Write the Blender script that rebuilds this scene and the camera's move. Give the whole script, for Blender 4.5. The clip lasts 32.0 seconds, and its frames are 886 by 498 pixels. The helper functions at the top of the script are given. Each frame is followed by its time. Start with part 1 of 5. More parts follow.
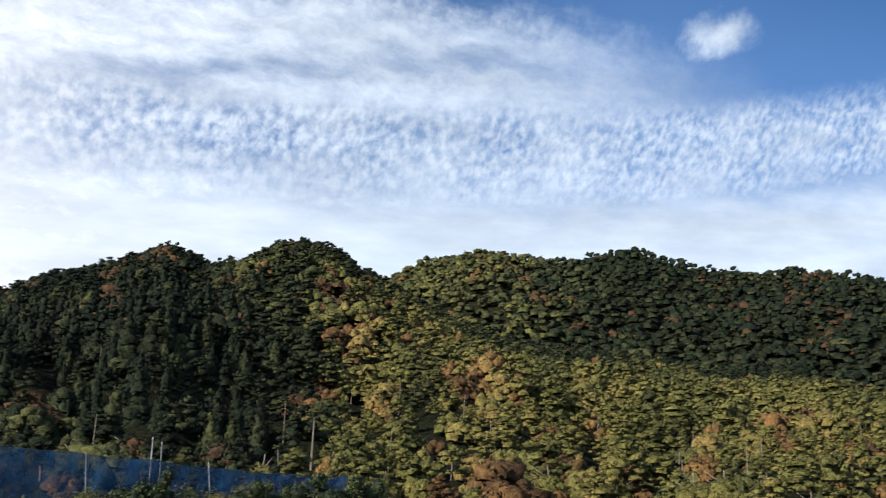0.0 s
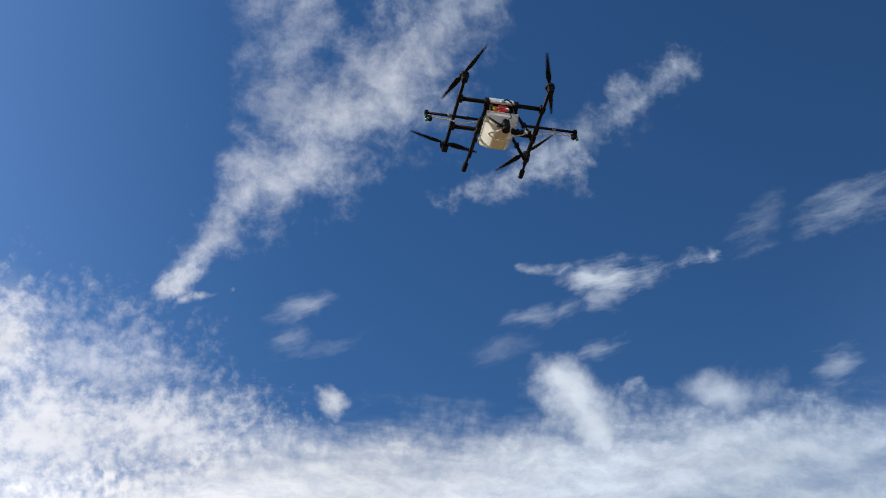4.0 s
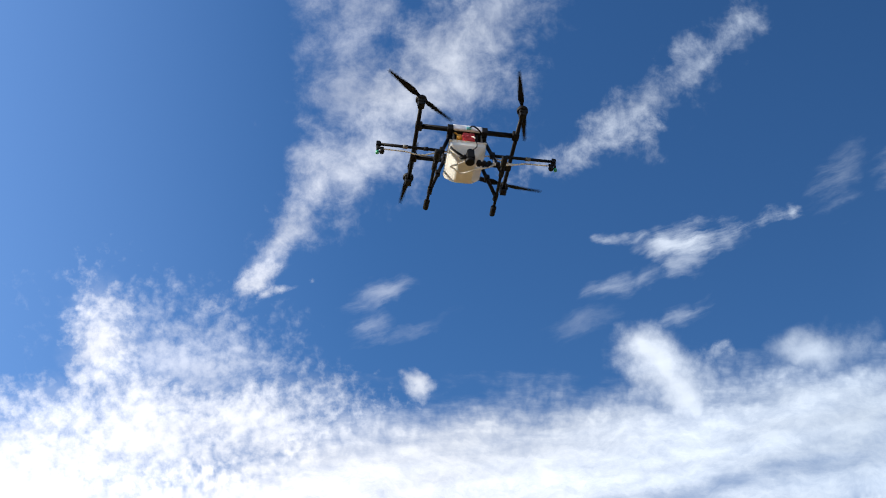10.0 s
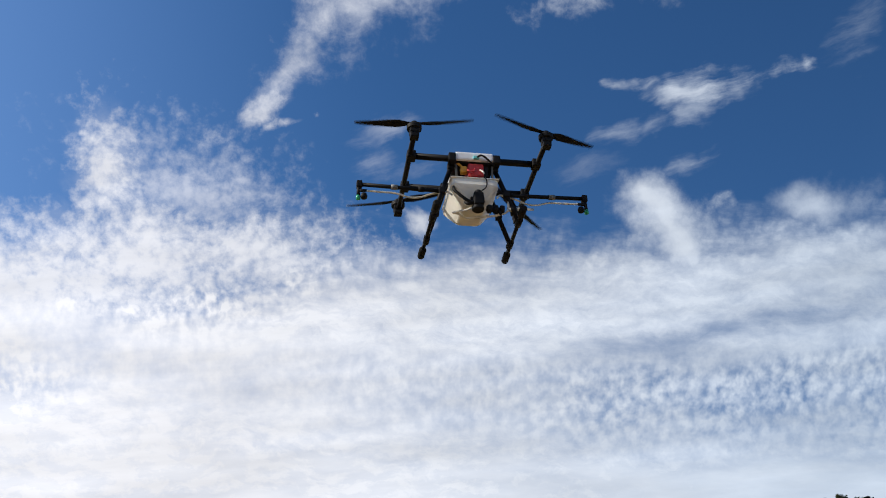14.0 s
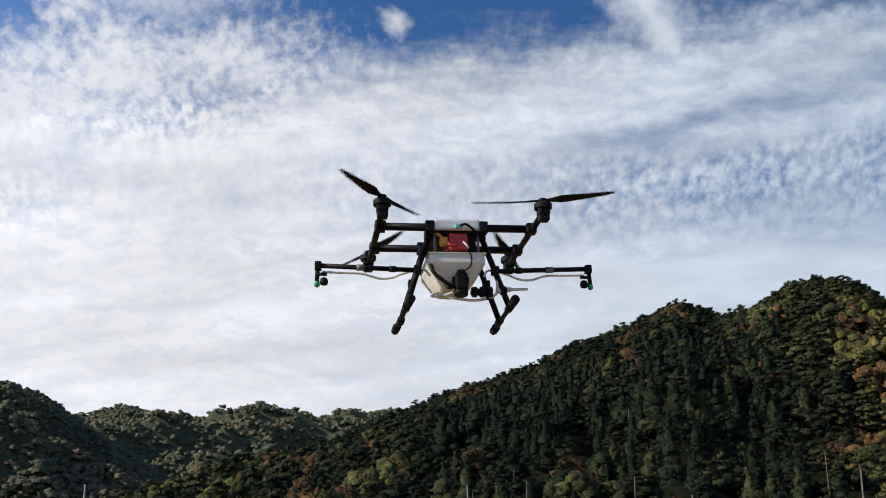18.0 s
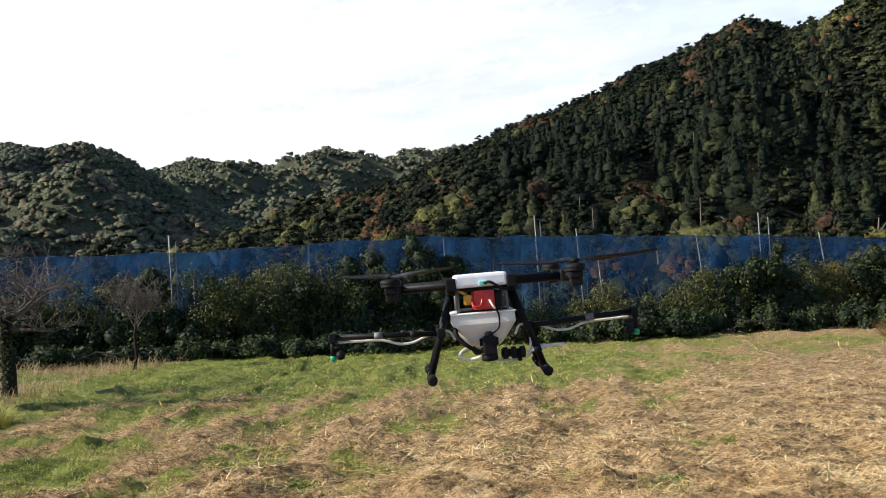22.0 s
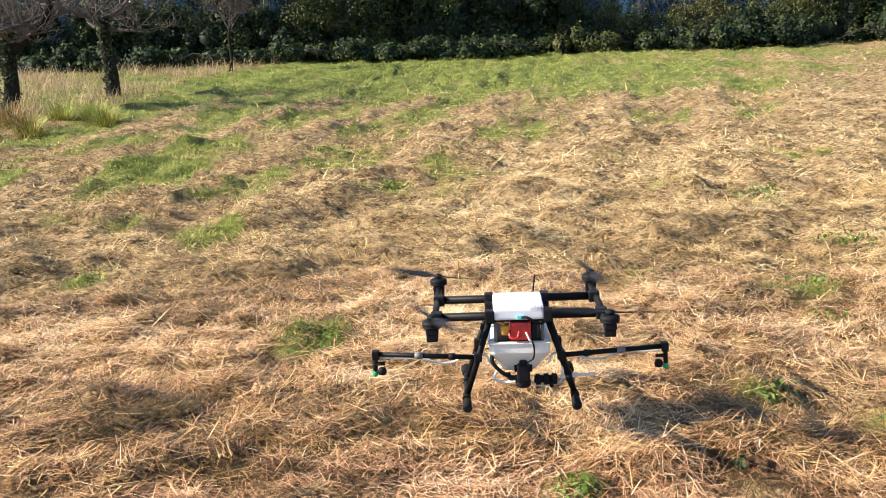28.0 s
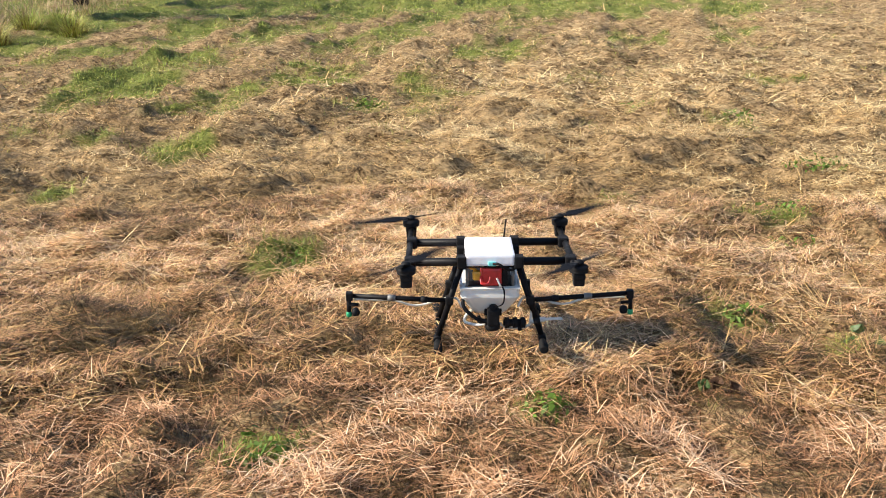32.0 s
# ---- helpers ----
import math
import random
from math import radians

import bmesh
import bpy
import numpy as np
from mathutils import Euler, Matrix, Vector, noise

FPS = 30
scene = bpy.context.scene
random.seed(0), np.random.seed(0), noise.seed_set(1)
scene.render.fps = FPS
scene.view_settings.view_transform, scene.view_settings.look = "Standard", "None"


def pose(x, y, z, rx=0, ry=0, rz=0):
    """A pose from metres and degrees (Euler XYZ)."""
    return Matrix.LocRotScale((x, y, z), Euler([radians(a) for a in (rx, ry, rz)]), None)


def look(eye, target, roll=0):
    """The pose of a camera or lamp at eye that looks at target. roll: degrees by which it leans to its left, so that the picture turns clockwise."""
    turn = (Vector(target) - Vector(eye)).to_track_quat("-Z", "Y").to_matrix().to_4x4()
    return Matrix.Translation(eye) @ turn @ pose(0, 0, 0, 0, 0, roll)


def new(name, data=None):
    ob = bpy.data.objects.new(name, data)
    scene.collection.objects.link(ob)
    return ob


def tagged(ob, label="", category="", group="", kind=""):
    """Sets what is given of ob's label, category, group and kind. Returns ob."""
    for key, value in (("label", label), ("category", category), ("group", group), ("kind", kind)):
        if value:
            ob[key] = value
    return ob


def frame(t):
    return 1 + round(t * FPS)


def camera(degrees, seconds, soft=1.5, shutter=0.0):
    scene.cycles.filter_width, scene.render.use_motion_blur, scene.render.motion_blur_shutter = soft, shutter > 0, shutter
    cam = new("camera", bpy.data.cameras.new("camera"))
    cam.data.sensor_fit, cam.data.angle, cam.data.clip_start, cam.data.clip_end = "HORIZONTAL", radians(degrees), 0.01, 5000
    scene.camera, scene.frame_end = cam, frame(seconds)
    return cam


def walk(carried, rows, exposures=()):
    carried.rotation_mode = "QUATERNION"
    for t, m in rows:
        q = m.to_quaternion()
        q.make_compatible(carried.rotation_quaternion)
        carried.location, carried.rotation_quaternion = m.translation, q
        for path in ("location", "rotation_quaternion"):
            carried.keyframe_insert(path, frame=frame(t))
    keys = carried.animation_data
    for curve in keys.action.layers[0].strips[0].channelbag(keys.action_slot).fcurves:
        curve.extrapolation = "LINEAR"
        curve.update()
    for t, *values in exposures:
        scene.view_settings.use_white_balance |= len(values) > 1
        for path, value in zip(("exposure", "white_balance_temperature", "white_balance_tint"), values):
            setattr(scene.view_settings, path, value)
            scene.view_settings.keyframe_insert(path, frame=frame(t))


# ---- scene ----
# ---- camera: stands still on the field, turned by hand ----
FOV = 47.12
EYE = (0.0, 0.0, 1.6)
TURNS = (  # seconds, heading east of +y, tilt up, roll, in degrees
    (0.0, 34.13, 14.55, 2.26), (0.5, 28.98, 13.99, 1.21),
    (1.0, 23.66, 15.59, 0.29), (1.5, 18.32, 19.22, 0.06),
    (2.0, 13.51, 24.07, 0.48), (2.5, 10.65, 30.04, 1.35),
    (3.0, 8.96, 35.74, 2.32), (3.5, 8.58, 38.64, 2.88),
    (5.5, 7.87, 34.98, 2.00), (6.0, 7.32, 33.50, 1.65),
    (6.5, 6.78, 33.00, 1.22), (7.0, 6.26, 32.80, 1.22),
    (7.5, 5.82, 32.75, 1.31), (8.0, 5.34, 32.72, 1.40),
    (8.5, 4.94, 33.23, 1.41), (9.0, 4.46, 34.83, 1.51),
    (9.5, 3.88, 36.47, 1.59), (10.0, 3.32, 37.05, 1.78),
    (10.5, 2.82, 36.24, 2.06), (11.0, 2.50, 34.96, 2.34),
    (11.5, 2.40, 33.74, 2.78), (12.0, 2.54, 32.60, 3.12),
    (12.5, 2.82, 31.49, 3.39), (13.0, 3.16, 30.38, 3.70),
    (13.5, 3.39, 29.23, 3.83), (14.0, 3.62, 28.02, 3.90),
    (14.5, 3.83, 26.84, 3.67), (16.5, 5.57, 21.75, 3.20),
    (17.0, 5.59, 20.19, 2.53), (17.5, 5.44, 18.52, 1.66),
    (18.0, 5.22, 16.87, 0.88), (18.5, 5.07, 15.30, 0.18),
    (19.0, 4.97, 13.92, -0.09), (19.5, 4.97, 12.75, -0.12),
    (20.0, 4.58, 11.25, -0.12), (20.5, 3.91, 9.26, -0.24),
    (21.0, 3.26, 6.72, -0.74), (21.5, 2.44, 4.14, -1.44),
    (22.0, 1.55, 2.11, -2.11), (22.5, 0.73, 0.71, -2.60),
    (23.0, 0.00, 0.00, -2.80), (23.5, -0.68, -0.54, -2.90),
    (24.0, -1.34, -1.50, -2.93), (24.5, -2.07, -4.08, -2.93),
    (25.0, -2.98, -7.73, -2.85), (25.5, -3.81, -10.12, -3.11),
    (27.5, -4.21, -13.03, -2.06), (28.0, -4.14, -14.18, -1.71),
    (28.5, -4.08, -15.38, -1.45), (29.0, -4.08, -16.52, -1.38),
    (29.5, -4.04, -17.51, -1.34), (30.0, -3.82, -18.31, -1.15),
    (30.5, -3.49, -18.73, -0.95), (31.0, -3.20, -18.79, -0.73),
    (31.5, -2.90, -18.77, -0.53), (32.0, -2.62, -18.72, -0.32),
)
cam = camera(FOV, 32.0, soft=1.0, shutter=0.2)
EXPOSURE = (  # seconds, stops, kelvin, tint
    (0.0, 0.65, 6500, 10), (1.5, 0.43, 6500, 10), (2.0, 0.30, 6500, 10), (3.0, 0.34, 6500, 10), (3.5, 0.30, 6500, 10), (5.5, 0.2, 6300, 10), (6.0, 0.1, 5850, 13), (6.5, 0.0, 5800, 16), (7.0, 0.0, 5800, 16), (7.6, 0.3, 6200, 12), (8.2, 0.5, 6500, 10),
    (10.0, 0.65, 6500, 10), (12.0, 0.44, 6500, 10), (13.0, 0.36, 6500, 10), (14.0, 0.26, 6500, 10), (18.0, 0.18, 6500, 10), (19.5, 0.28, 6500, 10), (21.5, 0.6, 6500, 10), (23.0, 0.85, 6500, 10), (24.0, 0.65, 6500, 10), (24.5, 1.0, 6500, 10),
    (25.0, 1.3, 6500, 10), (28.0, 1.3, 6600, 10), (29.0, 1.12, 6700, 10), (30.0, 1.0, 6700, 10), (32.0, 1.05, 6700, 10))


def aim(heading, tilt, roll):
    return pose(*EYE, 90 + tilt, 0, -heading) @ pose(0, 0, 0, 0, 0, roll)


walk(cam, [(t, aim(h, e, r)) for t, h, e, r in TURNS], exposures=EXPOSURE)

# ---- sky and sun ----
SUN_HEADING, SUN_HEIGHT = -97.0, 29.5


def way(heading, height):
    h, e = radians(heading), radians(height)
    return Vector((math.sin(h) * math.cos(e), math.cos(h) * math.cos(e), math.sin(e)))


sun = new("sun", bpy.data.lights.new("sun", "SUN"))
sun.data.energy, sun.data.angle, sun.data.color = 5.0, radians(0.5), (1.0, 0.92, 0.80)
sun.matrix_world = look(way(SUN_HEADING, SUN_HEIGHT) * 100, (0, 0, 0))


class Nodes:
    """Short spelling for a node tree."""

    def __init__(self, tree):
        self.tree = tree
        tree.nodes.clear()

    def add(self, kind, **props):
        n = self.tree.nodes.new(kind)
        for k, v in props.items():
            if k == "operation":
                n.operation = v
        return n

    def plug(self, socket, value):
        if isinstance(value, bpy.types.NodeSocket):
            self.tree.links.new(value, socket)
        elif value is not None:
            socket.default_value = value

    def m(self, op, a, b=None, c=None, clamp=False):
        n = self.tree.nodes.new("ShaderNodeMath")
        n.operation, n.use_clamp = op, clamp
        for s, v in zip(n.inputs, (a, b, c)):
            self.plug(s, v)
        return n.outputs[0]

    def v(self, op, a, b=None, scale=None):
        n = self.tree.nodes.new("ShaderNodeVectorMath")
        n.operation = op
        self.plug(n.inputs[0], a)
        self.plug(n.inputs[1], b)
        if scale is not None:
            self.plug(n.inputs["Scale"], scale)
        return n.outputs["Value" if op in ("DOT_PRODUCT", "LENGTH", "DISTANCE") else "Vector"]

    def vec(self, x, y, z=0.0):
        n = self.tree.nodes.new("ShaderNodeCombineXYZ")
        for s, v in zip(n.inputs, (x, y, z)):
            self.plug(s, v)
        return n.outputs[0]

    def step(self, x, lo, hi):
        n = self.tree.nodes.new("ShaderNodeMapRange")
        n.interpolation_type = "SMOOTHSTEP"
        self.plug(n.inputs["Value"], x)
        self.plug(n.inputs["From Min"], lo)
        self.plug(n.inputs["From Max"], hi)
        return n.outputs[0]

    def lerp(self, x, lo, hi, a, b):
        n = self.tree.nodes.new("ShaderNodeMapRange")
        self.plug(n.inputs["Value"], x)
        for k, v in (("From Min", lo), ("From Max", hi), ("To Min", a), ("To Max", b)):
            self.plug(n.inputs[k], v)
        return n.outputs[0]

    def noise(self, vec, scale, detail=4.0, rough=0.5, distort=0.0, out="Fac"):
        n = self.tree.nodes.new("ShaderNodeTexNoise")
        self.plug(n.inputs["Vector"], vec)
        for k, v in (("Scale", scale), ("Detail", detail), ("Roughness", rough), ("Distortion", distort)):
            self.plug(n.inputs[k], v)
        return n.outputs[out]

    def mix(self, fac, a, b, blend="MIX"):
        n = self.tree.nodes.new("ShaderNodeMix")
        n.data_type, n.blend_type = "RGBA", blend
        self.plug(n.inputs["Factor"], fac)
        self.plug(n.inputs["A"], None)
        for s, v in zip([i for i in n.inputs if i.type == "RGBA"], (a, b)):
            self.plug(s, (*v, 1.0) if isinstance(v, tuple) and len(v) == 3 else v)
        return [o for o in n.outputs if o.type == "RGBA"][0]

    def ramp(self, fac, stops):
        n = self.tree.nodes.new("ShaderNodeValToRGB")
        self.plug(n.inputs[0], fac)
        e = n.color_ramp.elements
        while len(e) < len(stops):
            e.new(0.5)
        for k, (p, c) in zip(e, stops):
            k.position, k.color = p, (*c, 1.0)
        return n.outputs[0]


SKY_LIGHT, CLOUD_LIGHT = 0.094, 0.80


def build_sky():
    world = bpy.data.worlds.new("sky")
    scene.world = world
    world.use_nodes = True
    w = Nodes(world.node_tree)
    out = w.add("ShaderNodeOutputWorld")
    back = w.add("ShaderNodeBackground")
    w.tree.links.new(back.outputs[0], out.inputs[0])
    air = w.add("ShaderNodeTexSky")
    air.sky_type, air.sun_disc = "NISHITA", False
    air.sun_elevation, air.sun_rotation = radians(SUN_HEIGHT), radians(SUN_HEADING)
    air.altitude, air.air_density, air.dust_density, air.ozone_density = 300, 1.0, 0.1, 5.0
    d = w.add("ShaderNodeTexCoord").outputs["Generated"]
    # flat chart of the part of the sky above the hills, u to the east, v down, centre of the chart 35 degrees up
    m = aim(2.5, 34.96, 2.34).to_3x3()
    east, up, ahead = (tuple(m.col[0]), tuple(m.col[1]), tuple(-m.col[2]))
    depth = w.m("MAXIMUM", w.v("DOT_PRODUCT", d, ahead), 0.12)
    u = w.m("ADD", w.m("MULTIPLY", w.m("DIVIDE", w.v("DOT_PRODUCT", d, east), depth), 1.797), 0.784)
    v = w.m("SUBTRACT", 0.441, w.m("MULTIPLY", w.m("DIVIDE", w.v("DOT_PRODUCT", d, up), depth), 1.797))
    p = w.vec(u, v)
    # warps at two scales
    n_big = w.noise(p, 3.0, 5, 0.55, out="Color")
    n_mid = w.noise(p, 11.0, 6, 0.6, out="Color")
    warp = w.v("ADD", w.v("SCALE", w.v("SUBTRACT", n_big, (0.5, 0.5, 0.5)), scale=0.10), w.v("SCALE", w.v("SUBTRACT", n_mid, (0.5, 0.5, 0.5)), scale=0.05))
    q = w.v("ADD", p, warp)
    sep = w.add("ShaderNodeSeparateXYZ")
    w.plug(sep.inputs[0], q)
    qu, qv = sep.outputs[0], sep.outputs[1]
    fluff = w.noise(p, 9.0, 9, 0.62)
    wisp = w.noise(w.v("MULTIPLY", p, (0.5, 1.5, 1.0)), 12.0, 8, 0.6)
    ragged = w.noise(w.v("ADD", p, w.v("SCALE", warp, scale=0.4)), 15.0, 9, 0.64, 0.12)
    # fibres drawn out along the wind
    slip = w.v("ADD", p, w.v("SCALE", warp, scale=0.5))
    fibre = w.noise(w.vec(w.m("MULTIPLY", w.v("DOT_PRODUCT", slip, (0.94, -0.34, 0.0)), 0.42), w.m("MULTIPLY", w.v("DOT_PRODUCT", slip, (0.34, 0.94, 0.0)), 1.6)), 22.0, 8, 0.62)
    ripple_small = w.noise(w.v("MULTIPLY", w.v("ADD", p, w.v("SCALE", warp, scale=0.3)), (1.0, 0.8, 1.0)), 50.0, 2.5, 0.55)

    def strand(a, b, wa, wb):
        ab = (b[0] - a[0], b[1] - a[1], 0.0)
        rel = w.v("SUBTRACT", q, (a[0], a[1], 0.0))
        t = w.m("DIVIDE", w.v("DOT_PRODUCT", rel, ab), ab[0] ** 2 + ab[1] ** 2, clamp=True)
        off = w.v("LENGTH", w.v("SUBTRACT", rel, w.v("SCALE", ab, scale=t)))
        wide = w.m("ADD", wa, w.m("MULTIPLY", t, wb - wa))
        return w.m("SUBTRACT", 1.0, w.m("DIVIDE", off, wide))

    def puff(cu, cv, ru, rv, slope=0.0):
        du = w.m("SUBTRACT", qu, cu)
        dv = w.m("SUBTRACT", w.m("SUBTRACT", qv, cv), w.m("MULTIPLY", du, slope))
        r = w.m("SQRT", w.m("ADD", w.m("POWER", w.m("ABSOLUTE", w.m("DIVIDE", du, ru)), 2.0), w.m("POWER", w.m("ABSOLUTE", w.m("DIVIDE", dv, rv)), 2.0)))
        return w.m("SUBTRACT", 1.0, r)

    def soft(field, texture, lo, hi, gain=1.0, grain=1.6):
        x = w.m("ADD", field, w.m("MULTIPLY", w.m("SUBTRACT", texture, 0.5), grain))
        return w.m("MULTIPLY", w.step(x, lo, hi), gain)

    parts = []
    # long plume that rises to the east, in lengths
    parts.append(soft(strand((0.39, 0.478), (0.49, 0.40), 0.03, 0.05), ragged, 0.2, 1.3, 0.75, 2.6))
    parts.append(soft(strand((0.42, 0.47), (0.58, 0.435), 0.022, 0.014), ragged, 0.3, 1.4, 0.7, 3.0))
    parts.append(soft(strand((0.47, 0.41), (0.62, 0.23), 0.05, 0.10), ragged, 0.15, 1.6, 0.72, 2.4))
    parts.append(soft(strand((0.63, 0.22), (0.84, 0.03), 0.13, 0.17), ragged, 0.05, 1.6, 0.74, 2.2))
    parts.append(soft(strand((0.84, 0.03), (1.02, -0.18), 0.15, 0.10), ragged, 0.15, 1.6, 0.5, 2.2))
    parts.append(soft(strand((0.64, 0.14), (0.66, -0.25), 0.10, 0.14), ragged, 0.15, 1.7, 0.5, 2.4))
    # second plume
    parts.append(soft(strand((0.92, 0.255), (1.17, 0.15), 0.03, 0.085), ragged, 0.25, 1.5, 0.62, 2.6))
    parts.append(soft(strand((1.16, 0.15), (1.34, -0.03), 0.08, 0.07), ragged, 0.3, 1.6, 0.5, 2.6))
    # third streak and scraps
    parts.append(soft(strand((1.08, 0.357), (1.24, 0.355), 0.012, 0.03), fibre, 0.2, 1.4, 0.4, 2.4))
    parts.append(soft(strand((1.21, 0.368), (1.43, 0.295), 0.05, 0.018), fibre, 0.1, 1.3, 0.78, 1.9))
    parts.append(soft(strand((1.22, 0.40), (1.34, 0.345), 0.03, 0.03), fibre, 0.1, 1.3, 0.42, 2.0))
    for cu, cv, ru, rv, g in ((0.71, 0.46, 0.07, 0.022, 0.40), (0.69, 0.515, 0.045, 0.025, 0.36), (1.12, 0.435, 0.06, 0.022, 0.42), (1.235, 0.48, 0.055, 0.018, 0.42), (1.17, 0.42, 0.04, 0.018, 0.36),
                              (1.05, 0.50, 0.07, 0.025, 0.2), (1.52, 0.24, 0.05, 0.045, 0.32), (1.70, 0.19, 0.12, 0.045, 0.5), (0.548, 0.222, 0.014, 0.014, 0.4), (1.68, 0.49, 0.05, 0.045, 0.5), (0.78, 0.505, 0.06, 0.012, 0.2)):
        parts.append(soft(puff(cu, cv, ru * 1.15, rv * 1.3, -0.35), fibre, 0.0, 1.5, g * 0.85, 2.3))
    # solid puffs on the bank's upper edge
    parts.append(soft(puff(0.768, 0.615, 0.036, 0.034, 0.3), ragged, 0.0, 0.9, 0.8, 1.6))
    parts.append(soft(strand((1.155, 0.535), (1.245, 0.635), 0.06, 0.075), fluff, -0.05, 0.9, 0.92, 1.5))
    parts.append(soft(strand((1.23, 0.585), (1.31, 0.565), 0.04, 0.03), ragged, 0.0, 1.1, 0.7, 2.0))
    parts.append(soft(puff(1.47, 0.575, 0.11, 0.06), fluff, -0.1, 1.1, 0.72, 1.7))
    parts.append(soft(puff(2.37, 0.49, 0.11, 0.07, -0.2), fluff, -0.1, 0.9, 0.9, 1.4))
    # mottled tower at the bank's western end
    tower = puff(0.205, 0.56, 0.075, 0.135)
    for f in (puff(0.28, 0.67, 0.17, 0.10), puff(0.10, 0.75, 0.40, 0.12), puff(0.46, 0.68, 0.22, 0.075), puff(0.25, 0.70, 0.34, 0.10)):
        tower = w.m("MAXIMUM", tower, f)
    # small tufts that close up towards its foot and break apart at its edges
    tuft = w.m("ADD", w.m("MULTIPLY", w.noise(w.v("ADD", p, w.v("SCALE", warp, scale=0.25)), 44.0, 3.5, 0.6), 0.55), w.m("MULTIPLY", w.noise(q, 13.0, 6, 0.62), 0.45))
    close = w.m("ADD", w.m("MULTIPLY", tower, 1.15), w.m("MULTIPLY", w.step(v, 0.50, 0.80), 0.35))
    parts.append(w.m("MAXIMUM", soft(close, tuft, -0.3, 1.5, 0.90, 3.8), soft(tower, fluff, -0.2, 1.2, 0.42, 1.5)))
    # thin dappled veil between it and the plume
    parts.append(soft(puff(0.36, 0.575, 0.22, 0.11, 0.25), tuft, -0.3, 1.5, 0.55, 3.6))
    # the bank
    edge = w.m("SUBTRACT", 0.700, w.m("MULTIPLY", u, 0.105))
    rise = w.m("SUBTRACT", qv, edge)
    bank = soft(w.m("MULTIPLY", rise, 9.0), wisp, -0.1, 1.2, 1.0, 1.8)
    mottle = w.lerp(w.step(w.m("SUBTRACT", rise, w.m("MULTIPLY", w.step(u, 0.8, 0.0), 0.20)), 0.14, 0.0), 0.0, 1.0, 1.0, w.lerp(ripple_small, 0.34, 0.62, 0.30, 1.05))
    bank = w.m("MULTIPLY", w.m("MULTIPLY", bank, mottle), w.m("MULTIPLY", w.lerp(u, 0.4, 2.2, 1.0, 0.66), w.lerp(w.noise(w.v("MULTIPLY", q, (0.7, 1.5, 1.0)), 22.0, 7, 0.66), 0.32, 0.62, 0.74, 1.1)))
    # thinner lanes inside it
    lane = w.m("MAXIMUM", soft(puff(1.28, 0.80, 0.42, 0.045, -0.17), wisp, 0.0, 1.2, 0.62, 2.0), soft(puff(1.85, 0.67, 0.45, 0.05, -0.15), wisp, 0.0, 1.2, 0.5, 2.0))
    bank = w.m("MULTIPLY", bank, w.m("SUBTRACT", 1.0, lane))
    # it ends to the east along a slant
    slant = w.m("SUBTRACT", qv, w.m("ADD", 0.50, w.m("MULTIPLY", w.m("SUBTRACT", u, 1.96), 0.36)))
    bank = w.m("MULTIPLY", bank, w.m("MAXIMUM", w.step(u, 1.95, 1.55), w.step(slant, -0.22, 0.24)))
    # rippled sheet below the bank, bluer to the east, then a white veil down to the hills
    height = w.m("ARCSINE", w.v("DOT_PRODUCT", d, (0, 0, 1)))
    low = w.m("ADD", w.m("MULTIPLY", w.m("SUBTRACT", radians(21.6), height), 1.797), w.m("MULTIPLY", w.m("SUBTRACT", wisp, 0.5), 0.05))
    west = w.m("MULTIPLY", w.step(u, 0.4, 1.4), w.lerp(w.noise(p, 5.0, 4, 0.5), 0.35, 0.58, 0.5, 1.0))
    in_ripple = w.m("MULTIPLY", w.step(low, -0.05, 0.02), w.step(low, 0.19, 0.05))
    ripple_cloud = w.lerp(ripple_small, 0.34, 0.66, w.lerp(west, 0.0, 1.0, 0.88, 0.18), w.lerp(west, 0.0, 1.0, 1.0, 0.80))
    ripple_cloud = w.m("MULTIPLY", ripple_cloud, w.lerp(fluff, 0.3, 0.7, 0.75, 1.15))
    bank = w.m("ADD", w.m("MULTIPLY", bank, w.m("SUBTRACT", 1.0, in_ripple)), w.m("MULTIPLY", ripple_cloud, in_ripple))
    haze = w.m("MAXIMUM", w.m("MULTIPLY", w.step(u, 0.75, -0.5), 0.55), w.m("MULTIPLY", w.m("MULTIPLY", w.step(u, 1.5, 2.2), w.step(v, 0.1, 0.6)), 0.25))
    veil = w.m("MULTIPLY", w.step(low, 0.06, 0.19), w.lerp(wisp, 0.3, 0.7, 0.80, 0.97))
    cover = w.m("MAXIMUM", bank, veil)
    for c in parts:
        cover = w.m("MAXIMUM", cover, c)
    # elsewhere, broken cloud of the same kind
    seen = w.step(w.v("DOT_PRODUCT", d, ahead), 0.15, 0.45)
    open_sky = w.m("MULTIPLY", w.step(w.noise(d, 2.5, 7, 0.6), 0.46, 0.68), 0.8)
    cover = w.m("ADD", w.m("MULTIPLY", cover, seen), w.m("MULTIPLY", open_sky, w.m("SUBTRACT", 1.0, seen)), clamp=True)
    cover = w.m("MULTIPLY", cover, w.step(w.v("DOT_PRODUCT", d, (0, 0, 1)), -0.03, 0.02))
    shade = w.noise(w.v("MULTIPLY", w.vec(u, w.m("ADD", v, w.m("MULTIPLY", u, 0.12))), (0.35, 1.9, 1.0)), 5.0, 6, 0.55)
    toward = w.lerp(u, -0.6, 1.8, 1.14, 0.82)
    light = w.m("MULTIPLY", w.lerp(shade, 0.36, 0.64, 0.84, 1.08), toward)
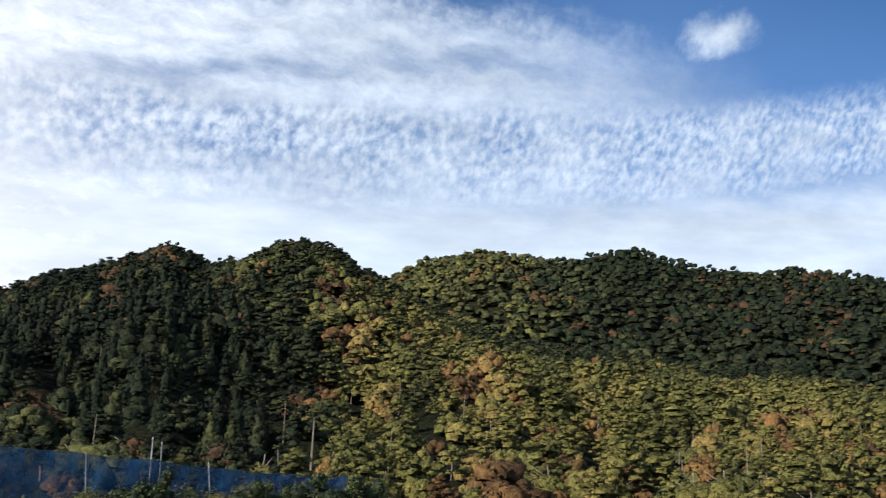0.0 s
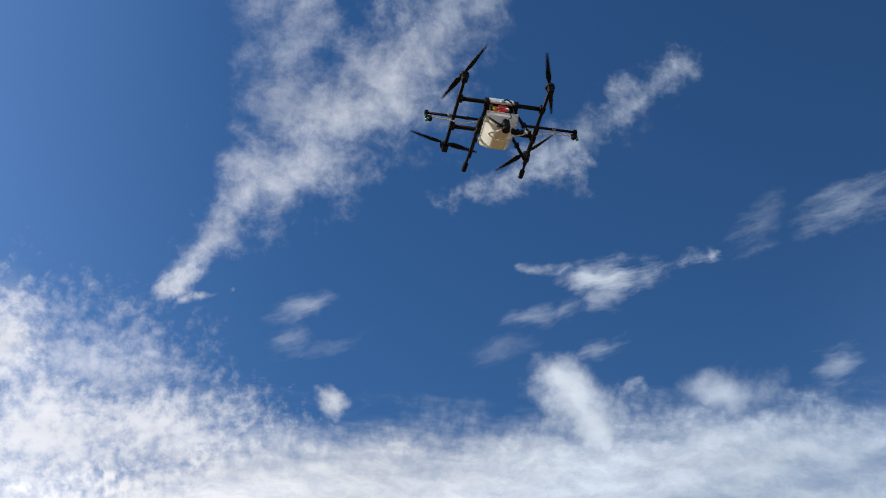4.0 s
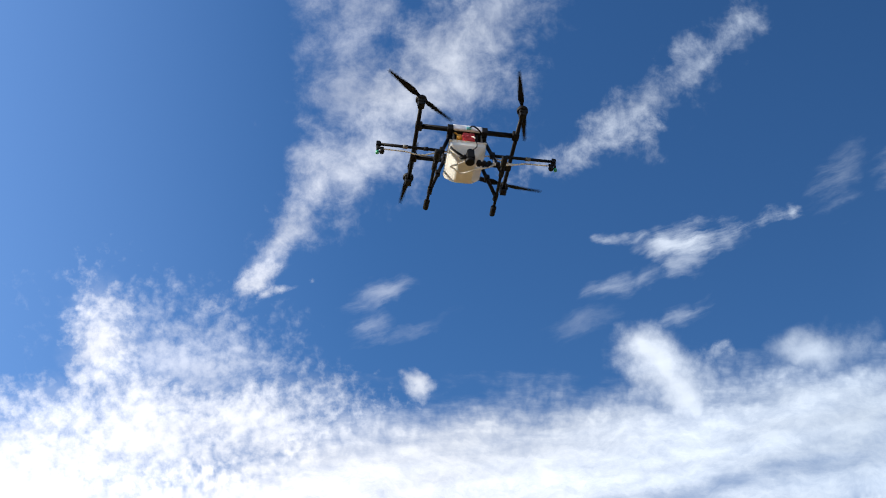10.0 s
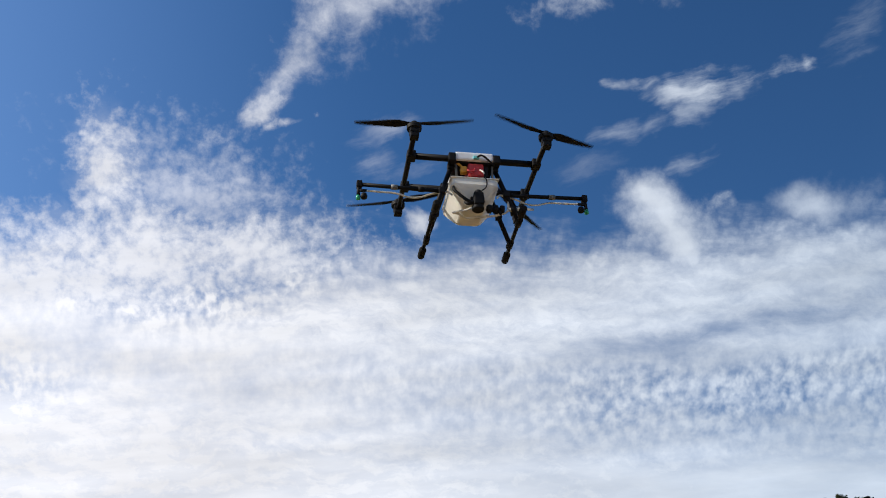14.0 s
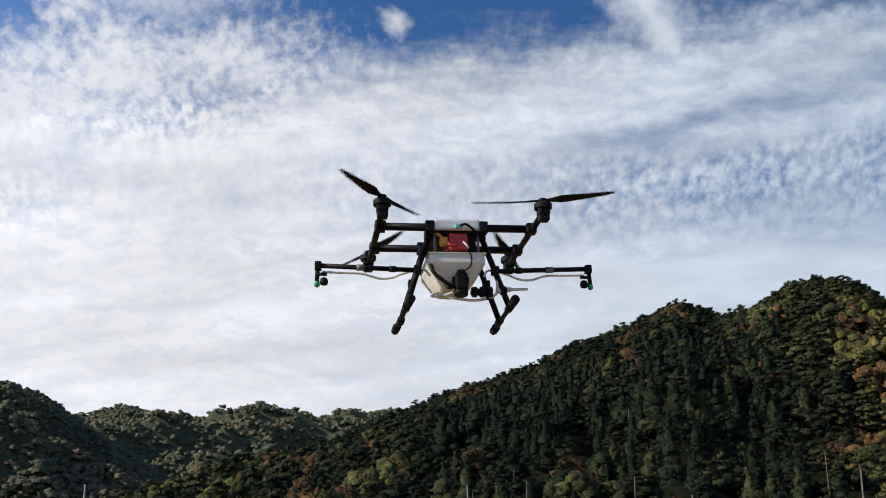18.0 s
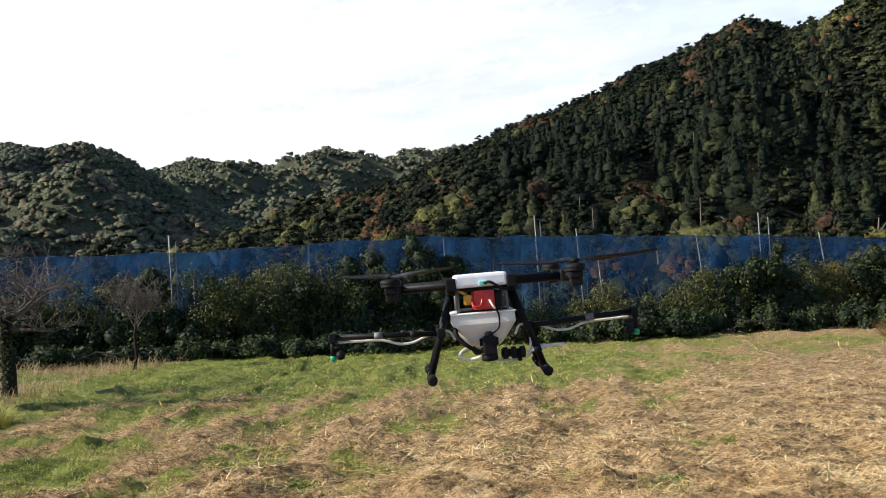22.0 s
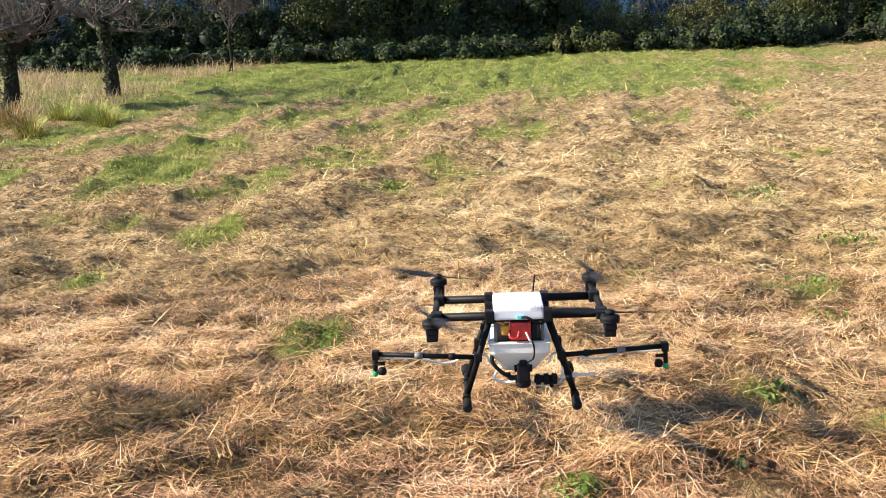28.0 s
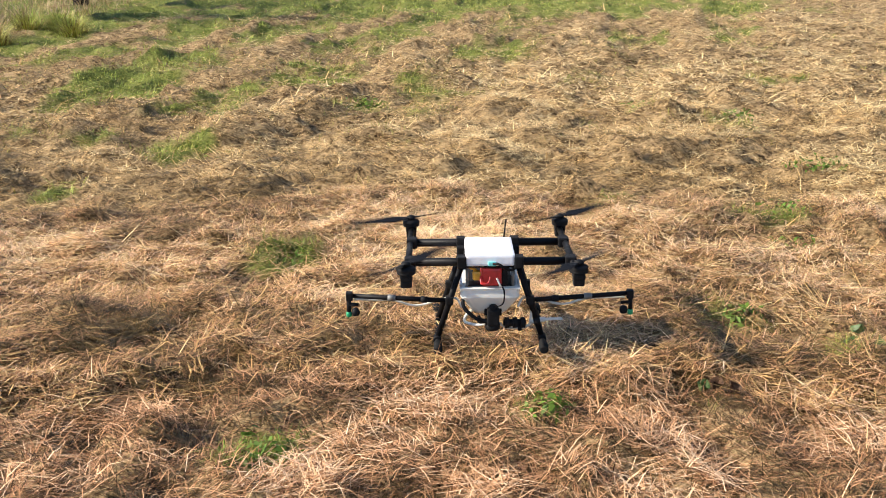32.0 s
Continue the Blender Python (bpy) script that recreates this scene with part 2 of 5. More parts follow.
    cloud = w.v("SCALE", w.mix(w.step(u, 0.2, 1.9), (0.93, 0.94, 0.99), (0.80, 0.92, 1.07)), scale=w.m("MULTIPLY", light, CLOUD_LIGHT))
    rich = w.add("ShaderNodeHueSaturation")
    rich.inputs["Saturation"].default_value = 1.16
    w.plug(rich.inputs["Color"], w.v("SCALE", air.outputs[0], scale=SKY_LIGHT))
    rich.inputs["Hue"].default_value = 0.503
    deep = w.m("ADD", w.m("MULTIPLY", w.lerp(u, 0.0, 1.8, 1.20, 0.78), seen), w.m("SUBTRACT", 1.0, seen))
    clear = w.mix(w.m("MULTIPLY", haze, seen), w.v("SCALE", rich.outputs[0], scale=deep), (0.17, 0.31, 0.62))
    w.plug(back.inputs[0], w.mix(cover, clear, cloud))
    back.inputs[1].default_value = 1.0


build_sky()


# ---- materials ----
def material(name):
    mt = bpy.data.materials.new(name)
    mt.use_nodes = True
    n = Nodes(mt.node_tree)
    out = n.add("ShaderNodeOutputMaterial")
    b = n.add("ShaderNodeBsdfPrincipled")
    n.tree.links.new(b.outputs[0], out.inputs[0])
    return mt, n, b


def plain(name, colour, rough=0.5, metal=0.0, vary=0.15, scale=30.0, bump=0.1, coat=0.0, spec=0.5):
    """A solid surface with grain and wear at two scales."""
    mt, n, b = material(name)
    at = n.add("ShaderNodeTexCoord").outputs["Object"]
    fine, broad = n.noise(at, scale * 6, 5, 0.6), n.noise(at, scale, 4, 0.6)
    k = n.m("ADD", n.lerp(fine, 0.3, 0.7, -vary * 0.5, vary * 0.5), n.lerp(broad, 0.3, 0.7, 1 - vary, 1 + vary))
    n.plug(b.inputs["Base Color"], n.v("SCALE", colour, scale=k))
    n.plug(b.inputs["Roughness"], n.lerp(broad, 0.3, 0.7, max(rough - 0.12, 0.05), min(rough + 0.12, 1.0)))
    b.inputs["Metallic"].default_value = metal
    b.inputs["Coat Weight"].default_value = coat
    b.inputs["Specular IOR Level"].default_value = spec
    bp = n.add("ShaderNodeBump")
    n.plug(bp.inputs["Height"], fine)
    bp.inputs["Strength"].default_value, bp.inputs["Distance"].default_value = bump, 0.002
    n.plug(b.inputs["Normal"], bp.outputs[0])
    return mt


def foliage(name, stops, gloss=0.5, through_light=0.25, vary=0.28):
    """Leaves coloured by the mesh's own tint attribute; light passes through them."""
    mt, n, b = material(name)
    a = n.add("ShaderNodeAttribute")
    a.attribute_name = "tint"
    tint = a.outputs["Fac"]
    colour = n.ramp(tint, stops)
    leaf = n.add("ShaderNodeNewGeometry").outputs["Random Per Island"]
    colour = n.v("SCALE", colour, scale=n.lerp(leaf, 0.0, 1.0, 1.0 - vary, 1.0 + vary))
    n.plug(b.inputs["Base Color"], colour)
    b.inputs["Roughness"].default_value = gloss
    b.inputs["Specular IOR Level"].default_value = 0.15
    tr = n.add("ShaderNodeBsdfTranslucent")
    n.plug(tr.inputs[0], colour)
    mx = n.add("ShaderNodeMixShader")
    mx.inputs[0].default_value = through_light
    n.tree.links.new(b.outputs[0], mx.inputs[1])
    n.tree.links.new(tr.outputs[0], mx.inputs[2])
    out = [x for x in n.tree.nodes if x.type == "OUTPUT_MATERIAL"][0]
    n.tree.links.new(mx.outputs[0], out.inputs[0])
    return mt


CARBON = plain("black carbon tube", (0.006, 0.006, 0.007), 0.5, 0.0, 0.3, 60, 0.05, spec=0.12)
BLACK = plain("black plastic", (0.010, 0.010, 0.011), 0.6, 0.0, 0.3, 50, 0.1, spec=0.12)
RUBBER = plain("black rubber", (0.012, 0.012, 0.012), 0.8, 0.0, 0.3, 40, 0.2, spec=0.1)
COVER = plain("white cover", (0.80, 0.81, 0.84), 0.45, 0.0, 0.05, 12, 0.05)
TANK = plain("milky plastic", (0.70, 0.69, 0.64), 0.4, 0.0, 0.06, 10, 0.08)
RED = plain("red battery wrap", (0.50, 0.03, 0.03), 0.4, 0.0, 0.2, 30, 0.1)
YELLOW = plain("yellow plug", (0.58, 0.29, 0.03), 0.45, 0.0, 0.15, 30, 0.1)
GREEN_TIP = plain("green nozzle", (0.01, 0.30, 0.13), 0.4, 0.0, 0.15, 40, 0.1)
TEAL = plain("teal plug", (0.15, 0.55, 0.55), 0.4, 0.0, 0.1, 40, 0.1)
HOSE = plain("clear hose", (0.70, 0.68, 0.62), 0.3, 0.0, 0.1, 30, 0.05)
[n for n in HOSE.node_tree.nodes if n.type == "BSDF_PRINCIPLED"][0].inputs["Alpha"].default_value = 0.85
GREY = plain("grey fitting", (0.13, 0.13, 0.125), 0.5, 0.0, 0.2, 30, 0.1)
STEEL = plain("galvanised pipe", (0.25, 0.26, 0.26), 0.55, 0.4, 0.3, 8, 0.2)
CORD = plain("dark net cord", (0.02, 0.05, 0.10), 0.8, 0.0, 0.3, 8, 0.2)
RUST = plain("rusty drum", (0.10, 0.06, 0.055), 0.75, 0.3, 0.5, 6, 0.5)
PALE_METAL = plain("bare drum metal", (0.42, 0.36, 0.35), 0.55, 0.4, 0.5, 10, 0.3)
BARK = plain("grey bark", (0.020, 0.016, 0.013), 0.9, 0.0, 0.4, 9, 0.8, spec=0.1)
TWIG = plain("twig bark", (0.050, 0.040, 0.035), 0.85, 0.0, 0.4, 12, 0.5, spec=0.1)
BRANCH = plain("grey twig bark", (0.11, 0.09, 0.08), 0.85, 0.0, 0.4, 12, 0.5, spec=0.1)
TRUNK_FAR = plain("far trunk", (0.18, 0.145, 0.12), 0.9, 0.0, 0.3, 2, 0.3)

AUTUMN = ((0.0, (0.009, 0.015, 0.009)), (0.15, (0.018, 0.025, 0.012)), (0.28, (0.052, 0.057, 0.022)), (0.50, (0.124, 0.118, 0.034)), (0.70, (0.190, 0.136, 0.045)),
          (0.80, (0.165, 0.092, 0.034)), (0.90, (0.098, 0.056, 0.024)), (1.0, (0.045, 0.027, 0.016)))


def woodland(name, stops, grain, dapple=0.48):
    """Crowns seen from afar: the tree's own tint, broken up leaf by leaf, with a rough leafy relief."""
    mt, n, b = material(name)
    a = n.add("ShaderNodeAttribute")
    a.attribute_name = "tint"
    at = n.add("ShaderNodeTexCoord").outputs["Object"]
    leafy, clump = n.noise(at, grain, 5, 0.78), n.noise(at, grain * 0.28, 3, 0.6)
    tint = n.m("ADD", a.outputs["Fac"], n.lerp(clump, 0.3, 0.7, -0.06, 0.06))
    n.plug(b.inputs["Base Color"], n.v("SCALE", n.ramp(tint, stops), scale=n.m("MULTIPLY", n.lerp(leafy, 0.34, 0.66, 1.0 - dapple, 1.0 + dapple), n.lerp(clump, 0.3, 0.7, 0.8, 1.2))))
    b.inputs["Roughness"].default_value = 0.85
    b.inputs["Specular IOR Level"].default_value = 0.1
    # foliage shades as the round mass that it belongs to
    facing = n.add("ShaderNodeAttribute")
    facing.attribute_name = "facing"
    turn = n.add("ShaderNodeVectorTransform")
    turn.vector_type, turn.convert_from, turn.convert_to = "NORMAL", "OBJECT", "WORLD"
    n.plug(turn.inputs[0], facing.outputs["Vector"])
    bp = n.add("ShaderNodeBump")
    n.plug(bp.inputs["Height"], leafy)
    n.plug(bp.inputs["Normal"], n.v("NORMALIZE", turn.outputs[0]))
    bp.inputs["Strength"].default_value, bp.inputs["Distance"].default_value = 0.7, 1.0 / grain
    n.plug(b.inputs["Normal"], bp.outputs[0])
    return mt


LEAF_HILL = woodland("autumn woodland leaves", AUTUMN, 1.6, 0.72)
# paler and greyer than the near leaves: distance haze painted into the colour
LEAF_HAZED = woodland("mountain leaves paled as haze", ((0.0, (0.064, 0.076, 0.050)), (0.35, (0.108, 0.120, 0.074)), (0.6, (0.148, 0.150, 0.090)), (0.8, (0.142, 0.124, 0.080)), (1.0, (0.140, 0.108, 0.072))), 0.6, 0.6)
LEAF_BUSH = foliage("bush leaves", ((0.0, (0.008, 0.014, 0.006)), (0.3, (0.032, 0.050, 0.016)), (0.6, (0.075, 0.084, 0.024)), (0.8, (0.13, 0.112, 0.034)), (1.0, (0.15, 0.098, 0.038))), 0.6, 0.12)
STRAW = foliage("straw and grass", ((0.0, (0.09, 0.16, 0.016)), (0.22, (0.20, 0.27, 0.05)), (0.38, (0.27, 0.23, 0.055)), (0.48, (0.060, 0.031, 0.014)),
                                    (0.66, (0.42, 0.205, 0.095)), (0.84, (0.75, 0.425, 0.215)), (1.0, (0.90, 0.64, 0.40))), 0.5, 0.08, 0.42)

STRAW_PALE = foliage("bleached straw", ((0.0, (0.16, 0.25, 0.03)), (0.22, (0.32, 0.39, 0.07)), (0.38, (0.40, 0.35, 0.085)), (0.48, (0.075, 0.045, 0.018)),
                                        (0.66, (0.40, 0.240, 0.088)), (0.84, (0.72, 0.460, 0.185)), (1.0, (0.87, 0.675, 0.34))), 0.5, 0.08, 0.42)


def ground_material():
    mt, n, b = material("mown field")
    at = n.add("ShaderNodeTexCoord").outputs["Object"]
    a = n.add("ShaderNodeAttribute")
    a.attribute_name = "tint"
    green = a.outputs["Fac"]
    fine, mid, streak = n.noise(at, 60, 6, 0.65), n.noise(at, 3.0, 5, 0.6), n.noise(n.v("MULTIPLY", at, (18, 34, 10)), 1.0, 7, 0.72, 1.2)
    # the near-black stop paints shadowed gaps between the straws
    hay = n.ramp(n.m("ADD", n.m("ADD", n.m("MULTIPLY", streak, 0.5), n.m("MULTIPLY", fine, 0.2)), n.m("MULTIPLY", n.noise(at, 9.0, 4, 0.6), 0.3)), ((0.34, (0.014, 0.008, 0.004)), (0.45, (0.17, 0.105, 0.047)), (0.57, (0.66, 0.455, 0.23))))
    sward = n.ramp(n.m("ADD", n.m("MULTIPLY", mid, 0.5), n.m("MULTIPLY", fine, 0.5)), ((0.34, (0.04, 0.055, 0.010)), (0.50, (0.17, 0.20, 0.04)), (0.66, (0.40, 0.37, 0.11))))
    n.plug(b.inputs["Base Color"], n.mix(n.step(n.m("ADD", green, n.m("MULTIPLY", n.m("SUBTRACT", mid, 0.5), 0.7)), 0.35, 0.75), hay, sward))
    b.inputs["Roughness"].default_value = 0.9
    b.inputs["Specular IOR Level"].default_value = 0.15
    bp = n.add("ShaderNodeBump")
    n.plug(bp.inputs["Height"], n.m("ADD", n.m("MULTIPLY", streak, 1.2), n.m("ADD", fine, n.noise(at, 14.0, 4, 0.6))))
    bp.inputs["Strength"].default_value, bp.inputs["Distance"].default_value = 0.9, 0.04
    n.plug(b.inputs["Normal"], bp.outputs[0])
    return mt


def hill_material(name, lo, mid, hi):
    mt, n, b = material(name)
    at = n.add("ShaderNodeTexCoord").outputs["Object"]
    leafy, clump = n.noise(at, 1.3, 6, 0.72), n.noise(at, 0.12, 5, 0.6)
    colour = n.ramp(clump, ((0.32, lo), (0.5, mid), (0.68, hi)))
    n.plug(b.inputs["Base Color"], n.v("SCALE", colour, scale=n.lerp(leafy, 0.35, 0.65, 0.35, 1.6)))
    b.inputs["Roughness"].default_value = 1.0
    b.inputs["Specular IOR Level"].default_value = 0.05
    bp = n.add("ShaderNodeBump")
    n.plug(bp.inputs["Height"], leafy)
    bp.inputs["Strength"].default_value, bp.inputs["Distance"].default_value = 1.0, 1.5
    n.plug(b.inputs["Normal"], bp.outputs[0])
    return mt


def net_material():
    mt, n, b = material("blue net")
    at = n.add("ShaderNodeTexCoord").outputs["Object"]
    wear = n.noise(n.v("MULTIPLY", at, (1.0, 1.0, 0.4)), 1.6, 6, 0.65)
    sep = n.add("ShaderNodeSeparateXYZ")
    n.plug(sep.inputs[0], at)
    hem = sep.outputs[2]
    n.plug(b.inputs["Base Color"], n.ramp(wear, ((0.3, (0.003, 0.035, 0.085)), (0.55, (0.005, 0.085, 0.20)), (0.8, (0.03, 0.17, 0.32)))))
    b.inputs["Roughness"].default_value = 0.6
    clear = n.add("ShaderNodeBsdfTransparent")
    mx = n.add("ShaderNodeMixShader")
    n.plug(mx.inputs[0], n.m("ADD", n.lerp(wear, 0.34, 0.66, 0.14, 0.56), n.m("MULTIPLY", n.step(hem, 1.1, 2.6), 0.36)))
    n.tree.links.new(clear.outputs[0], mx.inputs[1])
    n.tree.links.new(b.outputs[0], mx.inputs[2])
    out = [x for x in n.tree.nodes if x.type == "OUTPUT_MATERIAL"][0]
    n.tree.links.new(mx.outputs[0], out.inputs[0])
    return mt


LEAF_WEED = foliage("weed leaves", ((0.0, (0.08, 0.15, 0.022)), (0.5, (0.14, 0.22, 0.038)), (1.0, (0.24, 0.30, 0.065))), 0.5, 0.25)
DRY = foliage("dead standing grass", ((0.0, (0.10, 0.07, 0.035)), (0.5, (0.42, 0.29, 0.15)), (1.0, (0.70, 0.53, 0.32))), 0.6, 0.15)
FIELD, NET = ground_material(), net_material()
# floor colours kept very dark so gaps between crowns look shadowed
HILL = hill_material("forest floor darkened as shade", (0.012, 0.016, 0.008), (0.018, 0.021, 0.010), (0.026, 0.022, 0.011))
# mountain ground carries the same painted haze in its colours
HILL_HAZED = hill_material("mountain undergrowth paled as haze", (0.060, 0.074, 0.047), (0.086, 0.098, 0.062), (0.105, 0.098, 0.064))


# ---- mesh helpers ----
def sheet(name, verts, faces, mt, tint=None, smooth=False, ways=None):
    """A mesh from arrays; faces all have the same number of corners."""
    verts, faces = np.asarray(verts, np.float32).reshape(-1, 3), np.asarray(faces, np.int32)
    me = bpy.data.meshes.new(name)
    me.vertices.add(len(verts))
    me.vertices.foreach_set("co", verts.ravel())
    me.loops.add(faces.size)
    me.loops.foreach_set("vertex_index", faces.ravel())
    me.polygons.add(len(faces))
    me.polygons.foreach_set("loop_start", np.arange(0, faces.size, faces.shape[1], dtype=np.int32))
    if smooth:
        me.polygons.foreach_set("use_smooth", np.ones(len(faces), bool))
    if tint is not None:
        me.attributes.new("tint", "FLOAT", "POINT").data.foreach_set("value", np.asarray(tint, np.float32))
    if ways is not None:
        me.attributes.new("facing", "FLOAT_VECTOR", "POINT").data.foreach_set("vector", np.asarray(ways, np.float32).ravel())
    me.update(calc_edges=True)
    me.materials.append(mt)
    return me


def part(name, shape, mt, parent, label=""):
    """Links a bmesh, or a mesh, as one object under its thing."""
    if isinstance(shape, bmesh.types.BMesh):
        bmesh.ops.recalc_face_normals(shape, faces=shape.faces)
        me = bpy.data.meshes.new(name)
        shape.to_mesh(me)
        shape.free()
        me.materials.append(mt)
    else:
        me = shape
    ob = new(name, me)
    ob.parent = parent
    return tagged(ob, label)


def thing(name, label, category, at=None, group="", kind="", me=None):
    ob = tagged(new(name, me), label, category, group, kind)
    if at is not None:
        ob.matrix_basis = at
    return ob


def box(size, at=(0, 0, 0), bevel=0.004, turn=None, bm=None, taper=1.0):
    bm = bm or bmesh.new()
    made = bmesh.ops.create_cube(bm, size=1.0)["verts"]
    for vt in made:
        k = taper if vt.co.z < 0 else 1.0
        vt.co = Vector((vt.co.x * size[0] * k, vt.co.y * size[1] * k, vt.co.z * size[2]))
    if bevel:
        edges = {e for vt in made for e in vt.link_edges}
        made = list({vt for f in bmesh.ops.bevel(bm, geom=list(edges), offset=bevel, segments=2, affect="EDGES", profile=0.6)["faces"] for vt in f.verts} | {vt for vt in made if vt.is_valid})
    m = Matrix.Translation(at) @ (turn or Matrix())
    for vt in made:
        vt.co = m @ vt.co
    return bm


def tube(points, radius, seg=10, bm=None, caps=True, smooth=True):
    """A round bar along a line of points; radius is one number or one for each point."""
    bm = bm or bmesh.new()
    pts = [Vector(p) for p in points]
    rad = [radius] * len(pts) if isinstance(radius, (int, float)) else radius
    rings, side = [], None
    for i, p in enumerate(pts):
        d = (pts[min(i + 1, len(pts) - 1)] - pts[max(i - 1, 0)]).normalized()
        side = (side - d * side.dot(d)) if side else d.orthogonal()
        side.normalize()
        up = d.cross(side)
        rings.append([bm.verts.new(p + (side * math.cos(a) + up * math.sin(a)) * rad[i]) for a in (2 * math.pi * k / seg for k in range(seg))])
    for a, b in zip(rings, rings[1:]):
        for k in range(seg):
            bm.faces.new((a[k], a[(k + 1) % seg], b[(k + 1) % seg], b[k])).smooth = smooth
    if caps:
        bm.faces.new(rings[0][::-1])
        bm.faces.new(rings[-1])
    return bm


def turned(profile, seg=24, at=(0, 0, 0), bm=None):
    """A turned shape about the upright axis, from (radius, height) pairs."""
    bm = bm or bmesh.new()
    rings = [[bm.verts.new((at[0] + r * math.cos(2 * math.pi * k / seg), at[1] + r * math.sin(2 * math.pi * k / seg), at[2] + z)) for k in range(seg)] for r, z in profile]
    for a, b in zip(rings, rings[1:]):
        for k in range(seg):
            bm.faces.new((a[k], a[(k + 1) % seg], b[(k + 1) % seg], b[k])).smooth = True
    bm.faces.new(rings[0][::-1])
    bm.faces.new(rings[-1])
    return bm


def curve_points(ctrl, steps=6):
    """A smooth line through the given points."""
    pts = [Vector(c) for c in ctrl]
    pts = [pts[0] * 2 - pts[1], *pts, pts[-1] * 2 - pts[-2]]
    out = []
    for a, b, c, d in zip(pts, pts[1:], pts[2:], pts[3:]):
        for k in range(steps):
            t = k / steps
            out.append(0.5 * ((2 * b) + (c - a) * t + (2 * a - 5 * b + 4 * c - d) * t * t + (3 * b - a - 3 * c + d) * t ** 3))
    return [*out, pts[-2]]


def value_noise(x, y, seed=0):
    """Smooth noise on arrays, 0 to 1."""
    r = np.random.RandomState(seed).rand(256, 256)
    xi, yi = np.floor(x).astype(int), np.floor(y).astype(int)
    fx, fy = x - xi, y - yi
    fx, fy = fx * fx * (3 - 2 * fx), fy * fy * (3 - 2 * fy)
    g = lambda i, j: r[i % 256, j % 256]
    return (g(xi, yi) * (1 - fx) + g(xi + 1, yi) * fx) * (1 - fy) + (g(xi, yi + 1) * (1 - fx) + g(xi + 1, yi + 1) * fx) * fy


def fbm(x, y, seed=0, octaves=4):
    total, amp = 0.0, 0.5
    for k in range(octaves):
        total, amp, x, y = total + amp * value_noise(x, y, seed + k), amp / 2, x * 2.03, y * 2.03
    return total / (1 - 0.5 ** octaves)


# ---- the field ----
# tufts and swards of fresh green: x, y, radius, strength
GREENS = ((-0.99, 4.62, 0.21, 0.95), (-2.14, 8.11, 0.30, 0.7), (-2.11, 7.0, 0.30, 0.75), (-3.12, 7.14, 0.34, 0.8), (-2.61, 5.78, 0.30, 0.6), (-1.18, 8.8, 0.42, 0.85), (-0.83, 9.36, 0.5, 0.75), (-3.12, 9.44, 0.7, 0.7),
          (-1.77, 7.62, 0.22, 0.6), (-2.33, 9.9, 0.6, 0.6), (1.29, 8.38, 0.24, 0.8), (-0.71, 2.75, 0.16, 0.9), (0.2, 3.08, 0.12, 0.6), (0.77, 3.22, 0.10, 0.5), (1.37, 3.6, 0.14, 0.5), (1.58, 5.32, 0.18, 0.7), (1.39, 5.39, 0.12, 0.6),
          (1.9, 7.78, 0.24, 0.55), (2.62, 10.04, 0.25, 0.5), (3.0, 9.95, 0.25, 0.5), (1.75, 10.63, 0.5, 0.5), (0.75, 5.63, 0.22, 0.45), (-3.6, 6.2, 0.4, 0.5), (0.2, 12.0, 1.5, 0.5), (-3.5, 13.5, 1.4, 0.6), (-4.0, 17.0, 2.0, 0.8),
          (-4.2, 21.0, 2.0, 0.8), (0.0, 22.0, 3.0, 0.9), (-2.5, 23.5, 2.5, 0.9), (3.5, 22.0, 2.5, 0.7), (6.5, 25.0, 2.5, 0.7), (3.0, 26.5, 3.0, 0.8), (10.0, 24.5, 2.0, 0.7), (2.0, 16.5, 1.2, 0.5), (5.2, 19.0, 1.4, 0.4),
          (0.9, 4.1, 0.35, 0.35), (1.7, 4.3, 0.35, 0.35), (8.5, 22.0, 1.8, 0.6), (-5.0, 9.5, 0.6, 0.5))
# heaps of hay that stand out: x, y, radius, height
HEAPS = ((-1.98, 5.03, 0.22, 0.10), (-1.68, 5.08, 0.18, 0.09), (-1.29, 5.13, 0.2, 0.08), (-3.67, 10.9, 0.45, 0.14), (-3.16, 13.64, 0.5, 0.14), (-3.9, 9.9, 0.35, 0.12), (-0.45, 7.6, 0.22, 0.08), (-0.30, 7.0, 0.25, 0.09), (0.0, 6.8, 0.2, 0.07),
         (0.54, 5.81, 0.16, 0.07), (2.37, 6.65, 0.22, 0.08), (2.56, 12.33, 0.35, 0.10), (-2.9, 11.8, 0.45, 0.12), (-1.5, 8.2, 0.3, 0.08), (-2.6, 6.6, 0.3, 0.09), (-1.6, 6.2, 0.28, 0.08), (-0.9, 5.6, 0.25, 0.08), (-3.4, 5.6, 0.3, 0.09))


def windrow(x, y):
    """Rows of raked hay running away from the eye: 1 on a row, -1 between."""
    return np.sin((x - 0.2 * y) * 4.2 + 4.0 * fbm(x * 0.5, y * 0.4, 16, 3))


